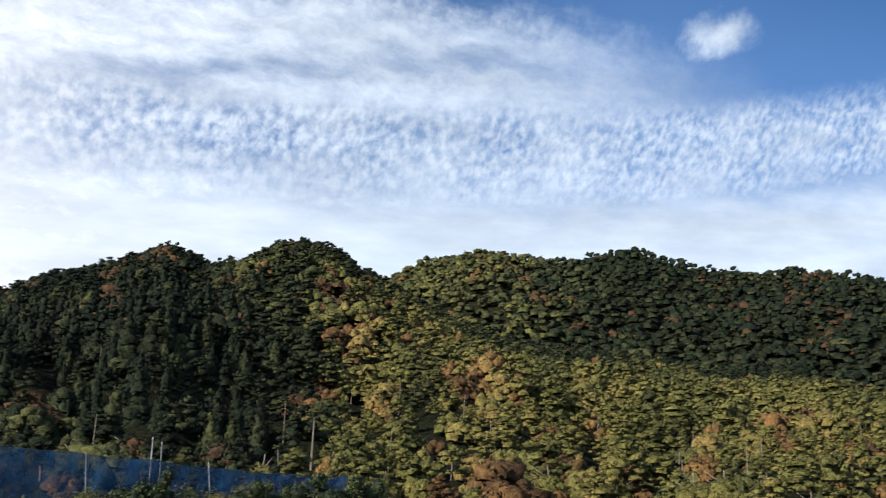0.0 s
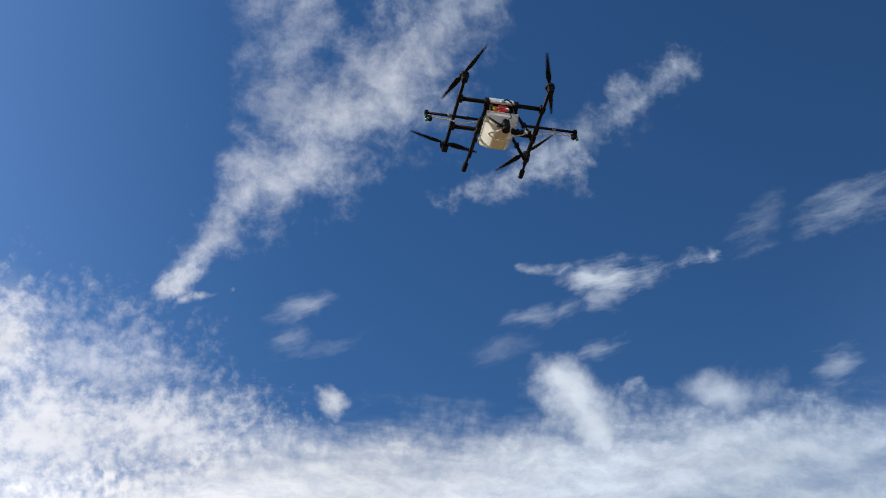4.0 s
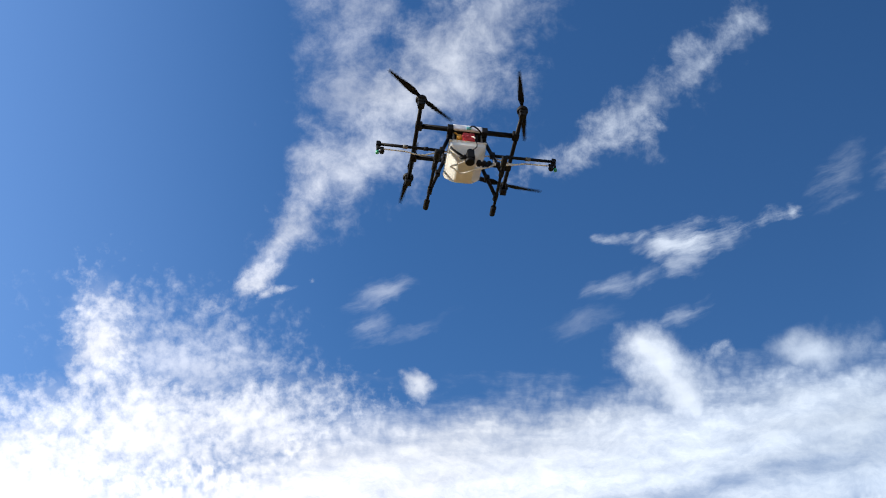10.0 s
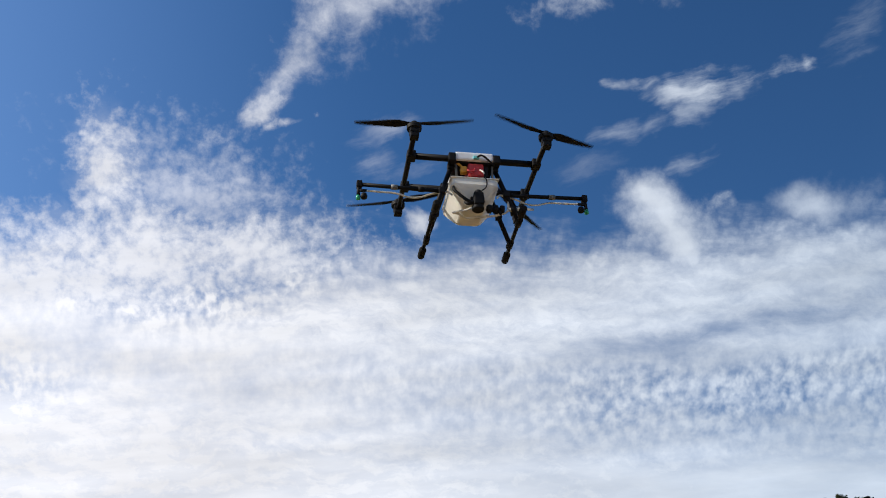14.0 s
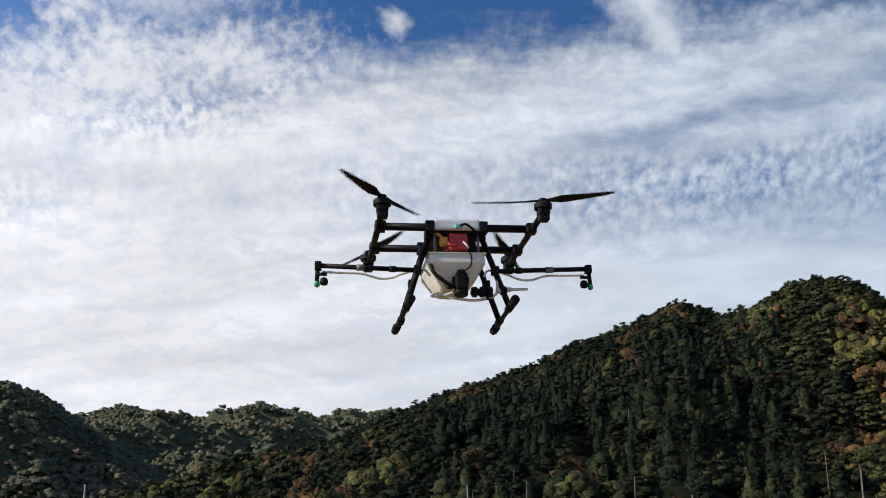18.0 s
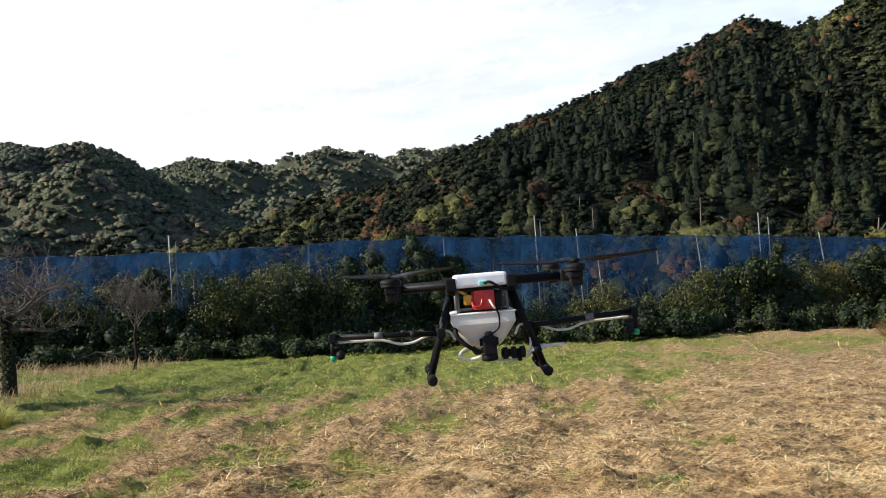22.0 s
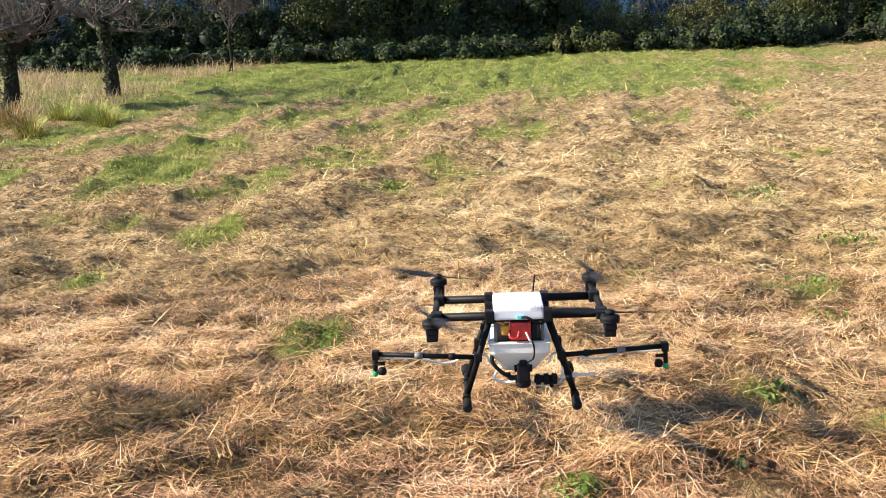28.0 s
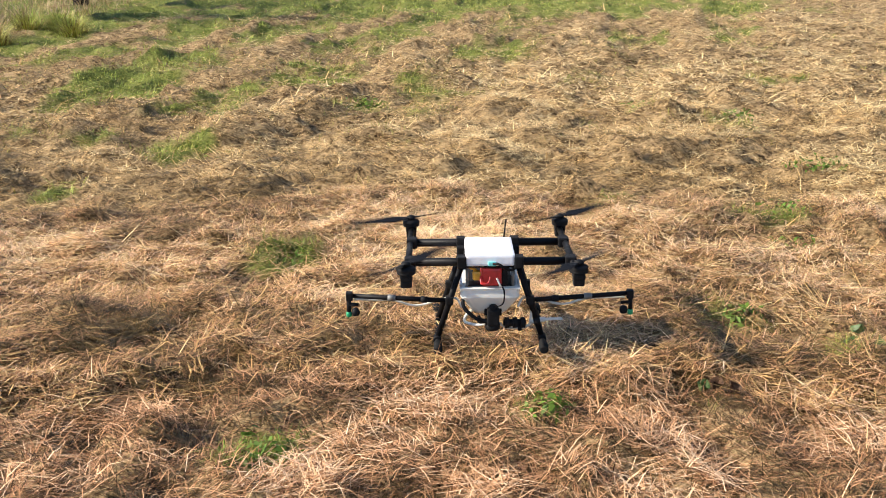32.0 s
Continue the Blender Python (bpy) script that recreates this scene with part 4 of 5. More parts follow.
HILL_NEAR = Slope(RIDGE_NEAR, 62, 380, 7.9, 2, 0.22)
HILL_EAST = Slope(RIDGE_EAST, 260, 560, 2.5, 4, 0.3)
HILL_WEST = Slope(RIDGE_WEST, 480, 1000, 5.0, 6, 1.2)
HILL_FAR = Slope(RIDGE_FAR, 800, 1500, 7.5, 8, 1.4)
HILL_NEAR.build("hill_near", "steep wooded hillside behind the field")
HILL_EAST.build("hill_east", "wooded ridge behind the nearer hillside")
HILL_WEST.build("hill_west", "wooded mountain spur across the valley", HILL_HAZED)
HILL_FAR.build("hill_far", "distant wooded mountain ridge", HILL_HAZED)
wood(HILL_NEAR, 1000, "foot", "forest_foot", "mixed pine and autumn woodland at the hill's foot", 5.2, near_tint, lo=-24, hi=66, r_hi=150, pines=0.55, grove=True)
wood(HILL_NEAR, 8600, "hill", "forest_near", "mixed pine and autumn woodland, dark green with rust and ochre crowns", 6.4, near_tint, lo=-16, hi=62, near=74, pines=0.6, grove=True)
wood(HILL_EAST, 8500, "far", "forest_east", "green pine woodland on a ridge, tinted dark as shade", 5.4, east_tint, hi=66, pines=0.55)
wood(HILL_WEST, 17500, "far", "forest_west", "green woodland with brown autumn trees, greyed by painted haze", 6.0, far_tint, lo=-30, pines=0.3, mt=LEAF_HAZED)
wood(HILL_FAR, 9000, "far", "forest_far", "distant green mountain woodland, greyed by painted haze", 8.5, far_tint, lo=-22, hi=3, pines=0.3, mt=LEAF_HAZED)


def foot_trees():
    """Scrub and young trees on the flat between the fence and the hill."""
    n = 330
    a = RNG.uniform(-30, 66, n)
    r = RNG.uniform(38, 80, n)
    t = np.radians(a)
    h = np.where(a > 23, RNG.uniform(2.4, 4.2, n), RNG.uniform(1.8, 3.0, n)) * (r / 62)
    tint = np.where(a > 52, 0.40, np.where(a > 23, 0.50, 0.22)) + 0.13 * RNG.randn(n) + 0.2 * (RNG.rand(n) > 0.88)
    plant(np.stack([r * np.sin(t), r * np.cos(t), -0.12 * h, h, h * RNG.uniform(0.7, 1.0, n), np.clip(tint, 0.05, 0.9), RNG.rand(n) > 0.8], -1), "foot", "scrub", "olive and yellow scrub trees at the foot of the hill", "scrub")
    # thick growth of the orchard just behind the net
    n = 420
    x = RNG.uniform(-19, 20, n)
    y = 30.2 + 0.2 * x + RNG.uniform(0, 5.0, n)
    h = RNG.uniform(1.5, 2.7, n)
    tint = np.clip(0.14 + 0.06 * RNG.randn(n), 0.02, 0.6)
    plant(np.stack([x, y, -0.35 * h, h * 1.3, h * RNG.uniform(0.8, 1.2, n), tint, np.zeros(n)], -1), "hill", "orchard_growth", "dark green growth behind the blue netting", "scrub")
    # pale bare stems among the pines
    bm = bmesh.new()
    for _ in range(60):
        b, q = RNG.uniform(8, 62), RNG.uniform(70, 260)
        z = float(HILL_NEAR.height(np.array([b]), np.array([q]))[0])
        x, y, h = q * math.sin(radians(b)), q * math.cos(radians(b)), RNG.uniform(3.0, 5.2)
        tube([(x, y, z - 0.5), (x + RNG.uniform(-0.3, 0.3), y, z + h)], [0.055, 0.03], 4, bm, caps=False)
    me = bpy.data.meshes.new("tree_stems")
    bm.to_mesh(me)
    bm.free()
    me.materials.append(TRUNK_FAR)
    thing("tree_stems", "thin pale tree stems in the woodland", "tree trunks", kind="stuff", me=me)


foot_trees()


def on_slope(a, e):
    """Distance and ground height where a line of sight at heading a, height e meets the near hill."""
    r = np.arange(60.0, 330.0, 0.5)
    z = HILL_NEAR.height(np.full_like(r, a), r)
    k = int(np.argmax(np.degrees(np.arctan2(z - EYE[2], r)) >= e))
    return float(r[k]), float(z[k])


EDGE_CROWNS = {pine: crown_shapes(7, int(pine), 30, 60, 0.016, 60 + pine) for pine in (False, True)}


def edge_tree(a, r, z, tall, tint, pine, seed, label, wide=0.85):
    """A single tree at the wood's edge: trunk, limbs and a leafy crown."""
    rs = random.Random(seed)
    t = radians(a)
    tree = thing("tree", label, "tree", pose(r * math.sin(t), r * math.cos(t), z - 0.1, 0, 0, rs.uniform(0, 360)), group="trees at the wood's edge")
    w = tall * wide
    part("trunk", tube([(0, 0, -0.3), (0.03 * w, 0, tall * 0.3), (0.0, 0.03 * w, tall * 0.6), (0.02 * w, 0, tall * 0.88)], [tall * 0.026, tall * 0.02, tall * 0.014, tall * 0.005], 8), TRUNK_FAR, tree)
    for k in range(5):
        d, h = k * 1.3 + rs.random(), tall * (0.35 + 0.09 * k)
        part("limb", tube([(0, 0, h), (0.14 * w * math.cos(d), 0.14 * w * math.sin(d), h + 0.06 * tall), (0.3 * w * math.cos(d), 0.3 * w * math.sin(d), h + 0.15 * tall)], [tall * 0.01, tall * 0.007, tall * 0.003], 5), TRUNK_FAR, tree)
    v, f, sh, ways = EDGE_CROWNS[pine][seed % 7]
    part("crown", sheet("crown", v * np.array([w, w, tall]), f, LEAF_HILL, np.clip(tint + sh, 0, 1), ways=ways), LEAF_HILL, tree)


def wood_edge():
    rs = random.Random(44)
    kinds = ((0.25, "dark olive broadleaf tree at the edge of the wood"), (0.50, "olive-yellow broadleaf tree at the foot of the hill"), (0.86, "russet autumn tree at the foot of the hill"))
    # trees that stand out: heading, height of the foot over the eye, height, tint, conifer, label
    for k, (a, e, tall, tint, pine, label) in enumerate(MARKED):
        r, z = on_slope(a, e)
        edge_tree(a, r, z, tall * r / 90.0, tint, pine, 100 + k, label, 0.9)
    for k in range(40):
        a = -17 + 78 * (k + rs.uniform(0.1, 0.9)) / 40
        pick = 0 if a < 24 else rs.choice((1, 1, 1, 2))
        pine = rs.random() < 0.3
        r = rs.uniform(64, 76)
        edge_tree(a, r, float(HILL_NEAR.height(np.array([a]), np.array([r]))[0]), rs.uniform(3.4, 5.2), kinds[pick][0] + rs.uniform(-0.08, 0.06), pine, k,
                  "bushy olive-green pine at the foot of the hill" if pine else kinds[pick][1])


MARKED = (
    (49.3, 3.6, 3.2, 0.80, False, "round orange autumn tree among green pines"), (44.1, 4.1, 2.6, 0.86, False, "russet autumn tree among green pines"),
    (31.7, 4.3, 2.4, 0.88, False, "russet autumn tree on the hillside"), (33.2, 2.6, 2.6, 0.84, False, "russet autumn tree on the hillside"), (30.2, 2.4, 3.0, 0.48, True, "layered olive-green pine at the foot of the hill"),
    (53.4, 3.5, 2.6, 0.43, True, "bright green young pine at the foot of the hill"), (54.9, 3.9, 2.6, 0.42, True, "bright green young pine at the foot of the hill"),
    (56.4, 4.1, 2.8, 0.43, True, "bright green young pine at the foot of the hill"), (57.8, 3.7, 2.8, 0.41, True, "bright green young pine at the foot of the hill"),
    (55.7, 3.2, 2.6, 0.44, True, "bright green young pine at the foot of the hill"), (39.3, 4.9, 2.0, 0.70, False, "yellow autumn tree on the hillside"))
wood_edge()


# ---- fence with blue netting ----
def fence_line(x):
    """Where the net stands, and how high it is there."""
    return 28.4 + 0.20 * x


def build_fence():
    fence = thing("net_fence", "blue bird netting hung on pale metal pipes round an orchard", "fence")
    xs = np.arange(-17.0, 18.01, 2.5)
    top = lambda x: float(np.interp(x, (-17, -9, -6, 0, 5, 8, 12, 18), (2.75, 2.72, 2.85, 2.98, 3.02, 2.85, 2.72, 2.7))) + 0.05 * math.sin(x * 1.9)
    for i, (x0, x1) in enumerate(zip(xs, xs[1:])):
        nx, nz = 14, 12
        u, w = np.meshgrid(np.linspace(0, 1, nx), np.linspace(0, 1, nz))
        x = x0 + (x1 - x0) * u
        h = top(x0) * (1 - u) + top(x1) * u - 0.06 * np.sin(np.pi * u)
        z = h * w
        y = fence_line(x) + 0.16 * np.sin(u * 19 + i) * (1 - w) + 0.25 * (fbm(x * 1.2, z * 1.3, 40 + i) - 0.5)
        k = (np.arange(nz - 1)[:, None] * nx + np.arange(nx - 1)[None]).ravel()
        part("net_panel", sheet("net_panel", np.stack([x, y, z], -1), np.stack([k, k + 1, k + nx + 1, k + nx], -1), NET, None, True), NET, fence)
        part("top_cord", tube([(x0 + (x1 - x0) * k / 8, fence_line(x0 + (x1 - x0) * k / 8), top(x0) * (1 - k / 8) + top(x1) * k / 8 - 0.06 * math.sin(math.pi * k / 8)) for k in range(9)], 0.008, 5), CORD, fence)
    # pipes: heading, height over the eye, lean in degrees, radius
    for a, e, lean, rad in ((6.75, 3.80, -1.5, 0.022), (7.05, 3.45, -1, 0.022), (18.85, 3.35, -1, 0.022), (19.35, 3.1, -1, 0.02), (9.05, 2.95, -3, 0.024), (15.56, 2.35, -6, 0.024), (21.87, 2.15, -8, 0.028), (-13.55, 3.35, -1, 0.024),
                            (-13.2, 3.0, 0, 0.022), (1.6, 2.7, -1, 0.02), (-6.0, 2.6, 0, 0.02), (-19.8, 2.3, -5, 0.025), (10.2, 1.2, -4, 0.022), (-12.3, 2.0, 0, 0.025)):
        ta = math.tan(radians(a))
        y = 28.4 / (1 - 0.20 * ta) + 0.14
        x = y * ta
        z = EYE[2] + math.tan(radians(e)) * math.hypot(x, y)
        foot = (x - math.tan(radians(lean)) * z, y, -0.1)
        part("post", tube([foot, ((x + foot[0]) / 2 + 0.02, y + 0.02, z / 2), (x, y, z)], rad * 0.78, 10), STEEL, fence)


build_fence()


# ---- hedge, creepers and bushes along the fence ----
def leaf_cloud(lobes, count, size, tint, rs, name, mt=None, core=0.0):
    """Many small pointed leaves over a set of rounded masses (x, y, z, rx, ry, rz), over added cores tinted near black
    as inner shade.
    """
    lobes = np.asarray(lobes, float)
    area = lobes[:, 3] * lobes[:, 5] + lobes[:, 4] * lobes[:, 5]
    k = rs.choice(len(lobes), count, p=area / area.sum())
    d = rs.randn(count, 3)
    d /= np.linalg.norm(d, axis=1)[:, None]
    c = lobes[k, :3] + d * lobes[k, 3:] * (rs.rand(count) ** 0.3)[:, None] * rs.uniform(0.8, 1.2, count)[:, None]
    c[:, 2] = np.abs(c[:, 2])
    nrm = d * 0.8 + rs.randn(count, 3) * 0.5 + np.array([0, -0.1, 0.4])
    nrm /= np.linalg.norm(nrm, axis=1)[:, None]
    e1 = np.cross(nrm, rs.randn(count, 3))
    e1 /= np.linalg.norm(e1, axis=1)[:, None]
    e2 = np.cross(nrm, e1)
    s = (size * rs.uniform(0.6, 1.4, count))[:, None]
    v = np.stack([c - e1 * s, c + e2 * s * 0.5 + nrm * s * 0.12, c + e1 * s, c - e2 * s * 0.5 + nrm * s * 0.12], 1).reshape(-1, 3)
    own = 0.16 * (lobes[:, 0] * 7.3 % 1.0 - 0.5)
    t = np.repeat(np.clip(tint + 0.10 * rs.randn(count) + own[k], 0, 1), 4)
    f = np.arange(count * 4).reshape(-1, 4)
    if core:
        # shade inside each mass, painted by the darkest tint: a rough eight-sided drum drawn in at the top
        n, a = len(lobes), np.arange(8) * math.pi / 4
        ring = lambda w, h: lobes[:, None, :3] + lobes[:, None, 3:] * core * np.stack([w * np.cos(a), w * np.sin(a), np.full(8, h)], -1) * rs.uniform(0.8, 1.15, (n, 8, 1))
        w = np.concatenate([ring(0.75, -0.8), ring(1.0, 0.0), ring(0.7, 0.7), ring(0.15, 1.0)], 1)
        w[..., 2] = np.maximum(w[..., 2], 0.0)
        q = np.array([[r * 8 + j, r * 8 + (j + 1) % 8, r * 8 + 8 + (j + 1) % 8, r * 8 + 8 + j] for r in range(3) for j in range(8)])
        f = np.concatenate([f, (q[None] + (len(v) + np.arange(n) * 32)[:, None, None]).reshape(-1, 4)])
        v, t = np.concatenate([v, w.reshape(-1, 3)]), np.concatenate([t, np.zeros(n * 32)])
    return sheet(name, v, f, mt or LEAF_BUSH, t)


def build_hedge():
    rs = np.random.RandomState(31)
    # low dense tangle at the field's edge, in lengths
    for x0 in np.arange(-16.0, 17.0, 2.4):
        base = lambda x: 26.3 + 0.20 * x + 0.45 * math.sin(x * 0.8) + 0.2 * math.sin(x * 2.3)
        lobes = []
        for k in range(26):
            x = x0 + rs.rand() * 2.6
            h = float(np.interp(x, (-10, -3, 1, 5, 9, 14), (0.6, 0.55, 0.62, 0.75, 0.85, 0.95))) * rs.uniform(0.45, 1.25)
            lobes.append((x, base(x) + rs.uniform(-0.35, 0.9), h * rs.uniform(0.2, 0.55), rs.uniform(0.16, 0.42), rs.uniform(0.2, 0.4), h * rs.uniform(0.3, 0.5)))
        dry = -0.5 < x0 < 3.0
        hedge = thing("hedge", "low brown-leaved tangle of creepers at the field's edge" if dry else "low dark green hedge of creeping leaves at the field's edge", "hedge", group="hedge along the fence")
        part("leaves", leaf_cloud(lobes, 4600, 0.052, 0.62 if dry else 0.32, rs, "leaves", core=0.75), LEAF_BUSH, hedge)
        part("stem", tube([(x0 + 0.2, base(x0), -0.05), (x0 + 1.2, base(x0) + 0.2, 0.35), (x0 + 2.3, base(x0) + 0.1, 0.2)], 0.02, 6), TWIG, hedge)
    # mounds of creeper and bushes that climb the net: x, half width, height, tint, how much of the net shows through
    for x, wd, h, tint, thin in BUSHES:
        y = fence_line(x) - 0.7
        n = int(10 + 9 * wd * h / 1.5)
        lobes = []
        for _ in range(n):
            u, w = rs.uniform(-1, 1), rs.rand()
            top = h * (1 - 0.35 * abs(u) ** 1.6) * rs.uniform(0.82, 1.05)
            r = rs.uniform(0.2, 0.42)
            lobes.append((x + u * wd * (1 - 0.25 * w), y + rs.uniform(-0.45, 0.3), max(top * w ** 0.7 - r * 0.5, 0.1), r * rs.uniform(0.8, 1.3), r, r * rs.uniform(0.7, 1.2)))
        label = "airy olive-yellow bush in front of the blue netting" if thin > 0.5 else "dark mound of glossy creeper grown over the blue netting"
        bush = thing("bush", label, "bush", group="bushes along the fence")
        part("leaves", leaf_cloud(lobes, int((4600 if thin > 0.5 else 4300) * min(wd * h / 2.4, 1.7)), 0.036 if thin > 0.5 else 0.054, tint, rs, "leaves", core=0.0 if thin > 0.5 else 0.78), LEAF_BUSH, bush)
        for _ in range(5 if thin > 0.5 else 3):
            bx = x + rs.uniform(-0.5, 0.5) * wd
            part("stem", tube([(bx, y, -0.05), (bx + rs.uniform(-0.2, 0.2), y + 0.05, h * 0.4), (bx + rs.uniform(-0.5, 0.5), y - 0.1, h * 0.85)], [0.028, 0.02, 0.008], 6), TWIG, bush)


BUSHES = ((-15.4, 1.4, 2.2, 0.25, 0), (-13.6, 1.3, 1.9, 0.30, 0), (-12.0, 1.2, 1.7, 0.25, 0), (-10.4, 1.1, 1.9, 0.30, 0), (-9.0, 1.0, 2.3, 0.55, 1), (-8.2, 1.1, 1.5, 0.22, 0), (-7.0, 0.62, 3.0, 0.22, 0), (-6.4, 0.9, 1.3, 0.20, 0),
          (-5.0, 1.0, 2.5, 0.60, 1), (-4.0, 0.8, 2.75, 0.62, 1), (-4.6, 1.2, 0.9, 0.22, 0), (-2.9, 0.85, 2.2, 0.26, 0), (-2.0, 0.7, 2.7, 0.24, 0), (-3.2, 0.6, 2.8, 0.5, 1), (-0.9, 0.8, 1.6, 0.22, 0), (0.1, 0.85, 3.05, 0.26, 0), (0.9, 0.75, 2.6, 0.24, 0),
          (1.9, 0.7, 1.0, 0.3, 0), (2.9, 0.8, 0.9, 0.5, 1), (5.35, 0.8, 1.9, 0.68, 1), (4.6, 0.5, 1.3, 0.6, 1), (8.3, 0.85, 2.2, 0.62, 1), (7.6, 0.7, 1.7, 0.5, 1), (9.6, 0.8, 2.4, 0.28, 0), (10.5, 0.75, 2.7, 0.30, 0), (11.6, 0.9, 2.4, 0.55, 1),
          (12.6, 0.9, 2.1, 0.75, 1), (13.6, 1.0, 2.5, 0.34, 0), (14.8, 1.0, 2.8, 0.30, 0), (16.2, 1.2, 2.9, 0.3, 0), (17.8, 1.2, 2.8, 0.35, 0), (19.2, 1.2, 2.6, 0.4, 0), (6.6, 0.9, 0.9, 0.3, 0), (15.4, 0.8, 2.0, 0.7, 1),
          (-10.0, 1.2, 2.4, 0.45, 1), (-7.6, 1.0, 2.5, 0.48, 1), (-5.8, 1.0, 2.7, 0.5, 1), (-3.5, 1.3, 1.7, 0.22, 0), (-4.5, 1.1, 2.4, 0.42, 1), (-2.4, 1.0, 2.9, 0.45, 1), (-1.2, 1.1, 2.6, 0.34, 0), (1.5, 0.6, 2.1, 0.3, 0),
          (2.4, 0.9, 1.7, 0.5, 1), (3.9, 0.9, 1.5, 0.5, 1), (6.6, 0.9, 1.6, 0.55, 1), (9.0, 1.0, 1.9, 0.5, 1), (11.0, 1.0, 1.8, 0.3, 0), (12.4, 1.0, 1.7, 0.45, 1), (14.2, 1.0, 2.0, 0.6, 1), (-12.8, 1.3, 2.3, 0.4, 1))
build_hedge()


# ---- bare trees, dry grass, drum ----
def grow(bm, start, d, length, radius, depth, rs, spread=0.6, level=0):
    """A limb and the limbs on it."""
    pts, rad = [start], [radius]
    p, q = Vector(start), Vector(d).normalized()
    n = 4
    for k in range(n):
        q = (q + Vector((rs.uniform(-1, 1), rs.uniform(-1, 1), rs.uniform(-0.35, 0.65))) * 0.22).normalized()
        p = p + q * (length / n)
        pts.append(p.copy())
        rad.append(max(radius * (1 - 0.6 * (k + 1) / n), 0.005))
    tube(pts, rad, 7 if level < 1 else 5 if level < 2 else 3, bm, caps=level < 2)
    if depth:
        for k in range(rs.choice((3, 4)) if level else 5):
            i = rs.choice((1, 2, 3, 4)) if level else rs.choice((2, 3, 4))
            side = Vector((rs.uniform(-1, 1), rs.uniform(-1, 1), rs.uniform(-0.25, 0.7))).normalized()
            grow(bm, pts[i], q * (1 - spread) + side * spread * 1.5, length * rs.uniform(0.5, 0.8), rad[i] * 0.70, depth - 1, rs, spread, level + 1)


def bare_tree(x, y, tall, seed, lean, label="small leafless fruit tree with a dark ivy-clad trunk and spreading twigs", thick=1.0, ivy=900, bough=(), rise=0.02):
    rs = random.Random(seed)
    tree = thing("bare_tree", label, "tree", pose(x, y, -0.03), group="bare fruit trees")
    bm = bmesh.new()
    fork = Vector((lean * tall * 0.4, 0.05, tall * 0.50))
    tube([(0, 0, -0.1), (0.01, 0, 0.06), fork * 0.3 + Vector((0.03, 0, 0)), fork * 0.7 + Vector((-0.02, 0, 0)), fork], [k * thick for k in (0.19, 0.13, 0.11, 0.105, 0.095)], 12, bm)
    part("trunk", bm, BARK, tree)
    for k in range(8):
        a = k * 0.81 + rs.uniform(-0.3, 0.3)
        bm = bmesh.new()
        grow(bm, fork + Vector((0, 0, -0.07 * (k % 4))), Vector((math.cos(a), math.sin(a) * 0.8, rise + 0.4 * rs.random())), tall * 0.30, 0.042 * thick, 3, rs)
        part("limb", bm, BRANCH, tree)
    if bough:
        # one heavy bough that sweeps up and out
        bm = bmesh.new()
        tube(curve_points(bough), [0.085 - 0.045 * k / (6 * (len(bough) - 1)) for k in range(6 * (len(bough) - 1) + 1)], 10, bm)
        part("bough", bm, BARK, tree, "thick dark bough")
        for k, p in enumerate(bough[1:] + bough[2:] + bough[2:]):
            bm = bmesh.new()
            grow(bm, Vector(p), Vector((rs.uniform(-1, 1), rs.uniform(-0.8, 0.8), rs.uniform(-0.1, 0.7))), tall * 0.26, 0.03, 3, rs)
            part("limb", bm, BRANCH, tree)
    if ivy:
        r2 = np.random.RandomState(seed)
        part("ivy", leaf_cloud([(fork.x * k / 5, -0.03, fork.z * k / 5 + 0.05, 0.15, 0.15, 0.2) for k in range(6)], ivy, 0.03, 0.25, r2, "ivy"), LEAF_BUSH, tree)


bare_tree(-6.9, 17.3, 2.75, 3, -0.04)
bare_tree(-7.75, 15.3, 2.5, 8, 0.12, bough=((0.02, 0.0, 0.85), (0.30, -0.02, 1.05), (0.62, -0.03, 1.28), (0.84, -0.03, 1.62), (0.83, 0.0, 2.0)))
bare_tree(-6.35, 22.9, 2.2, 5, 0.05, "thin bare sapling with pale twigs by the hedge", 0.3, 0, rise=1.3)


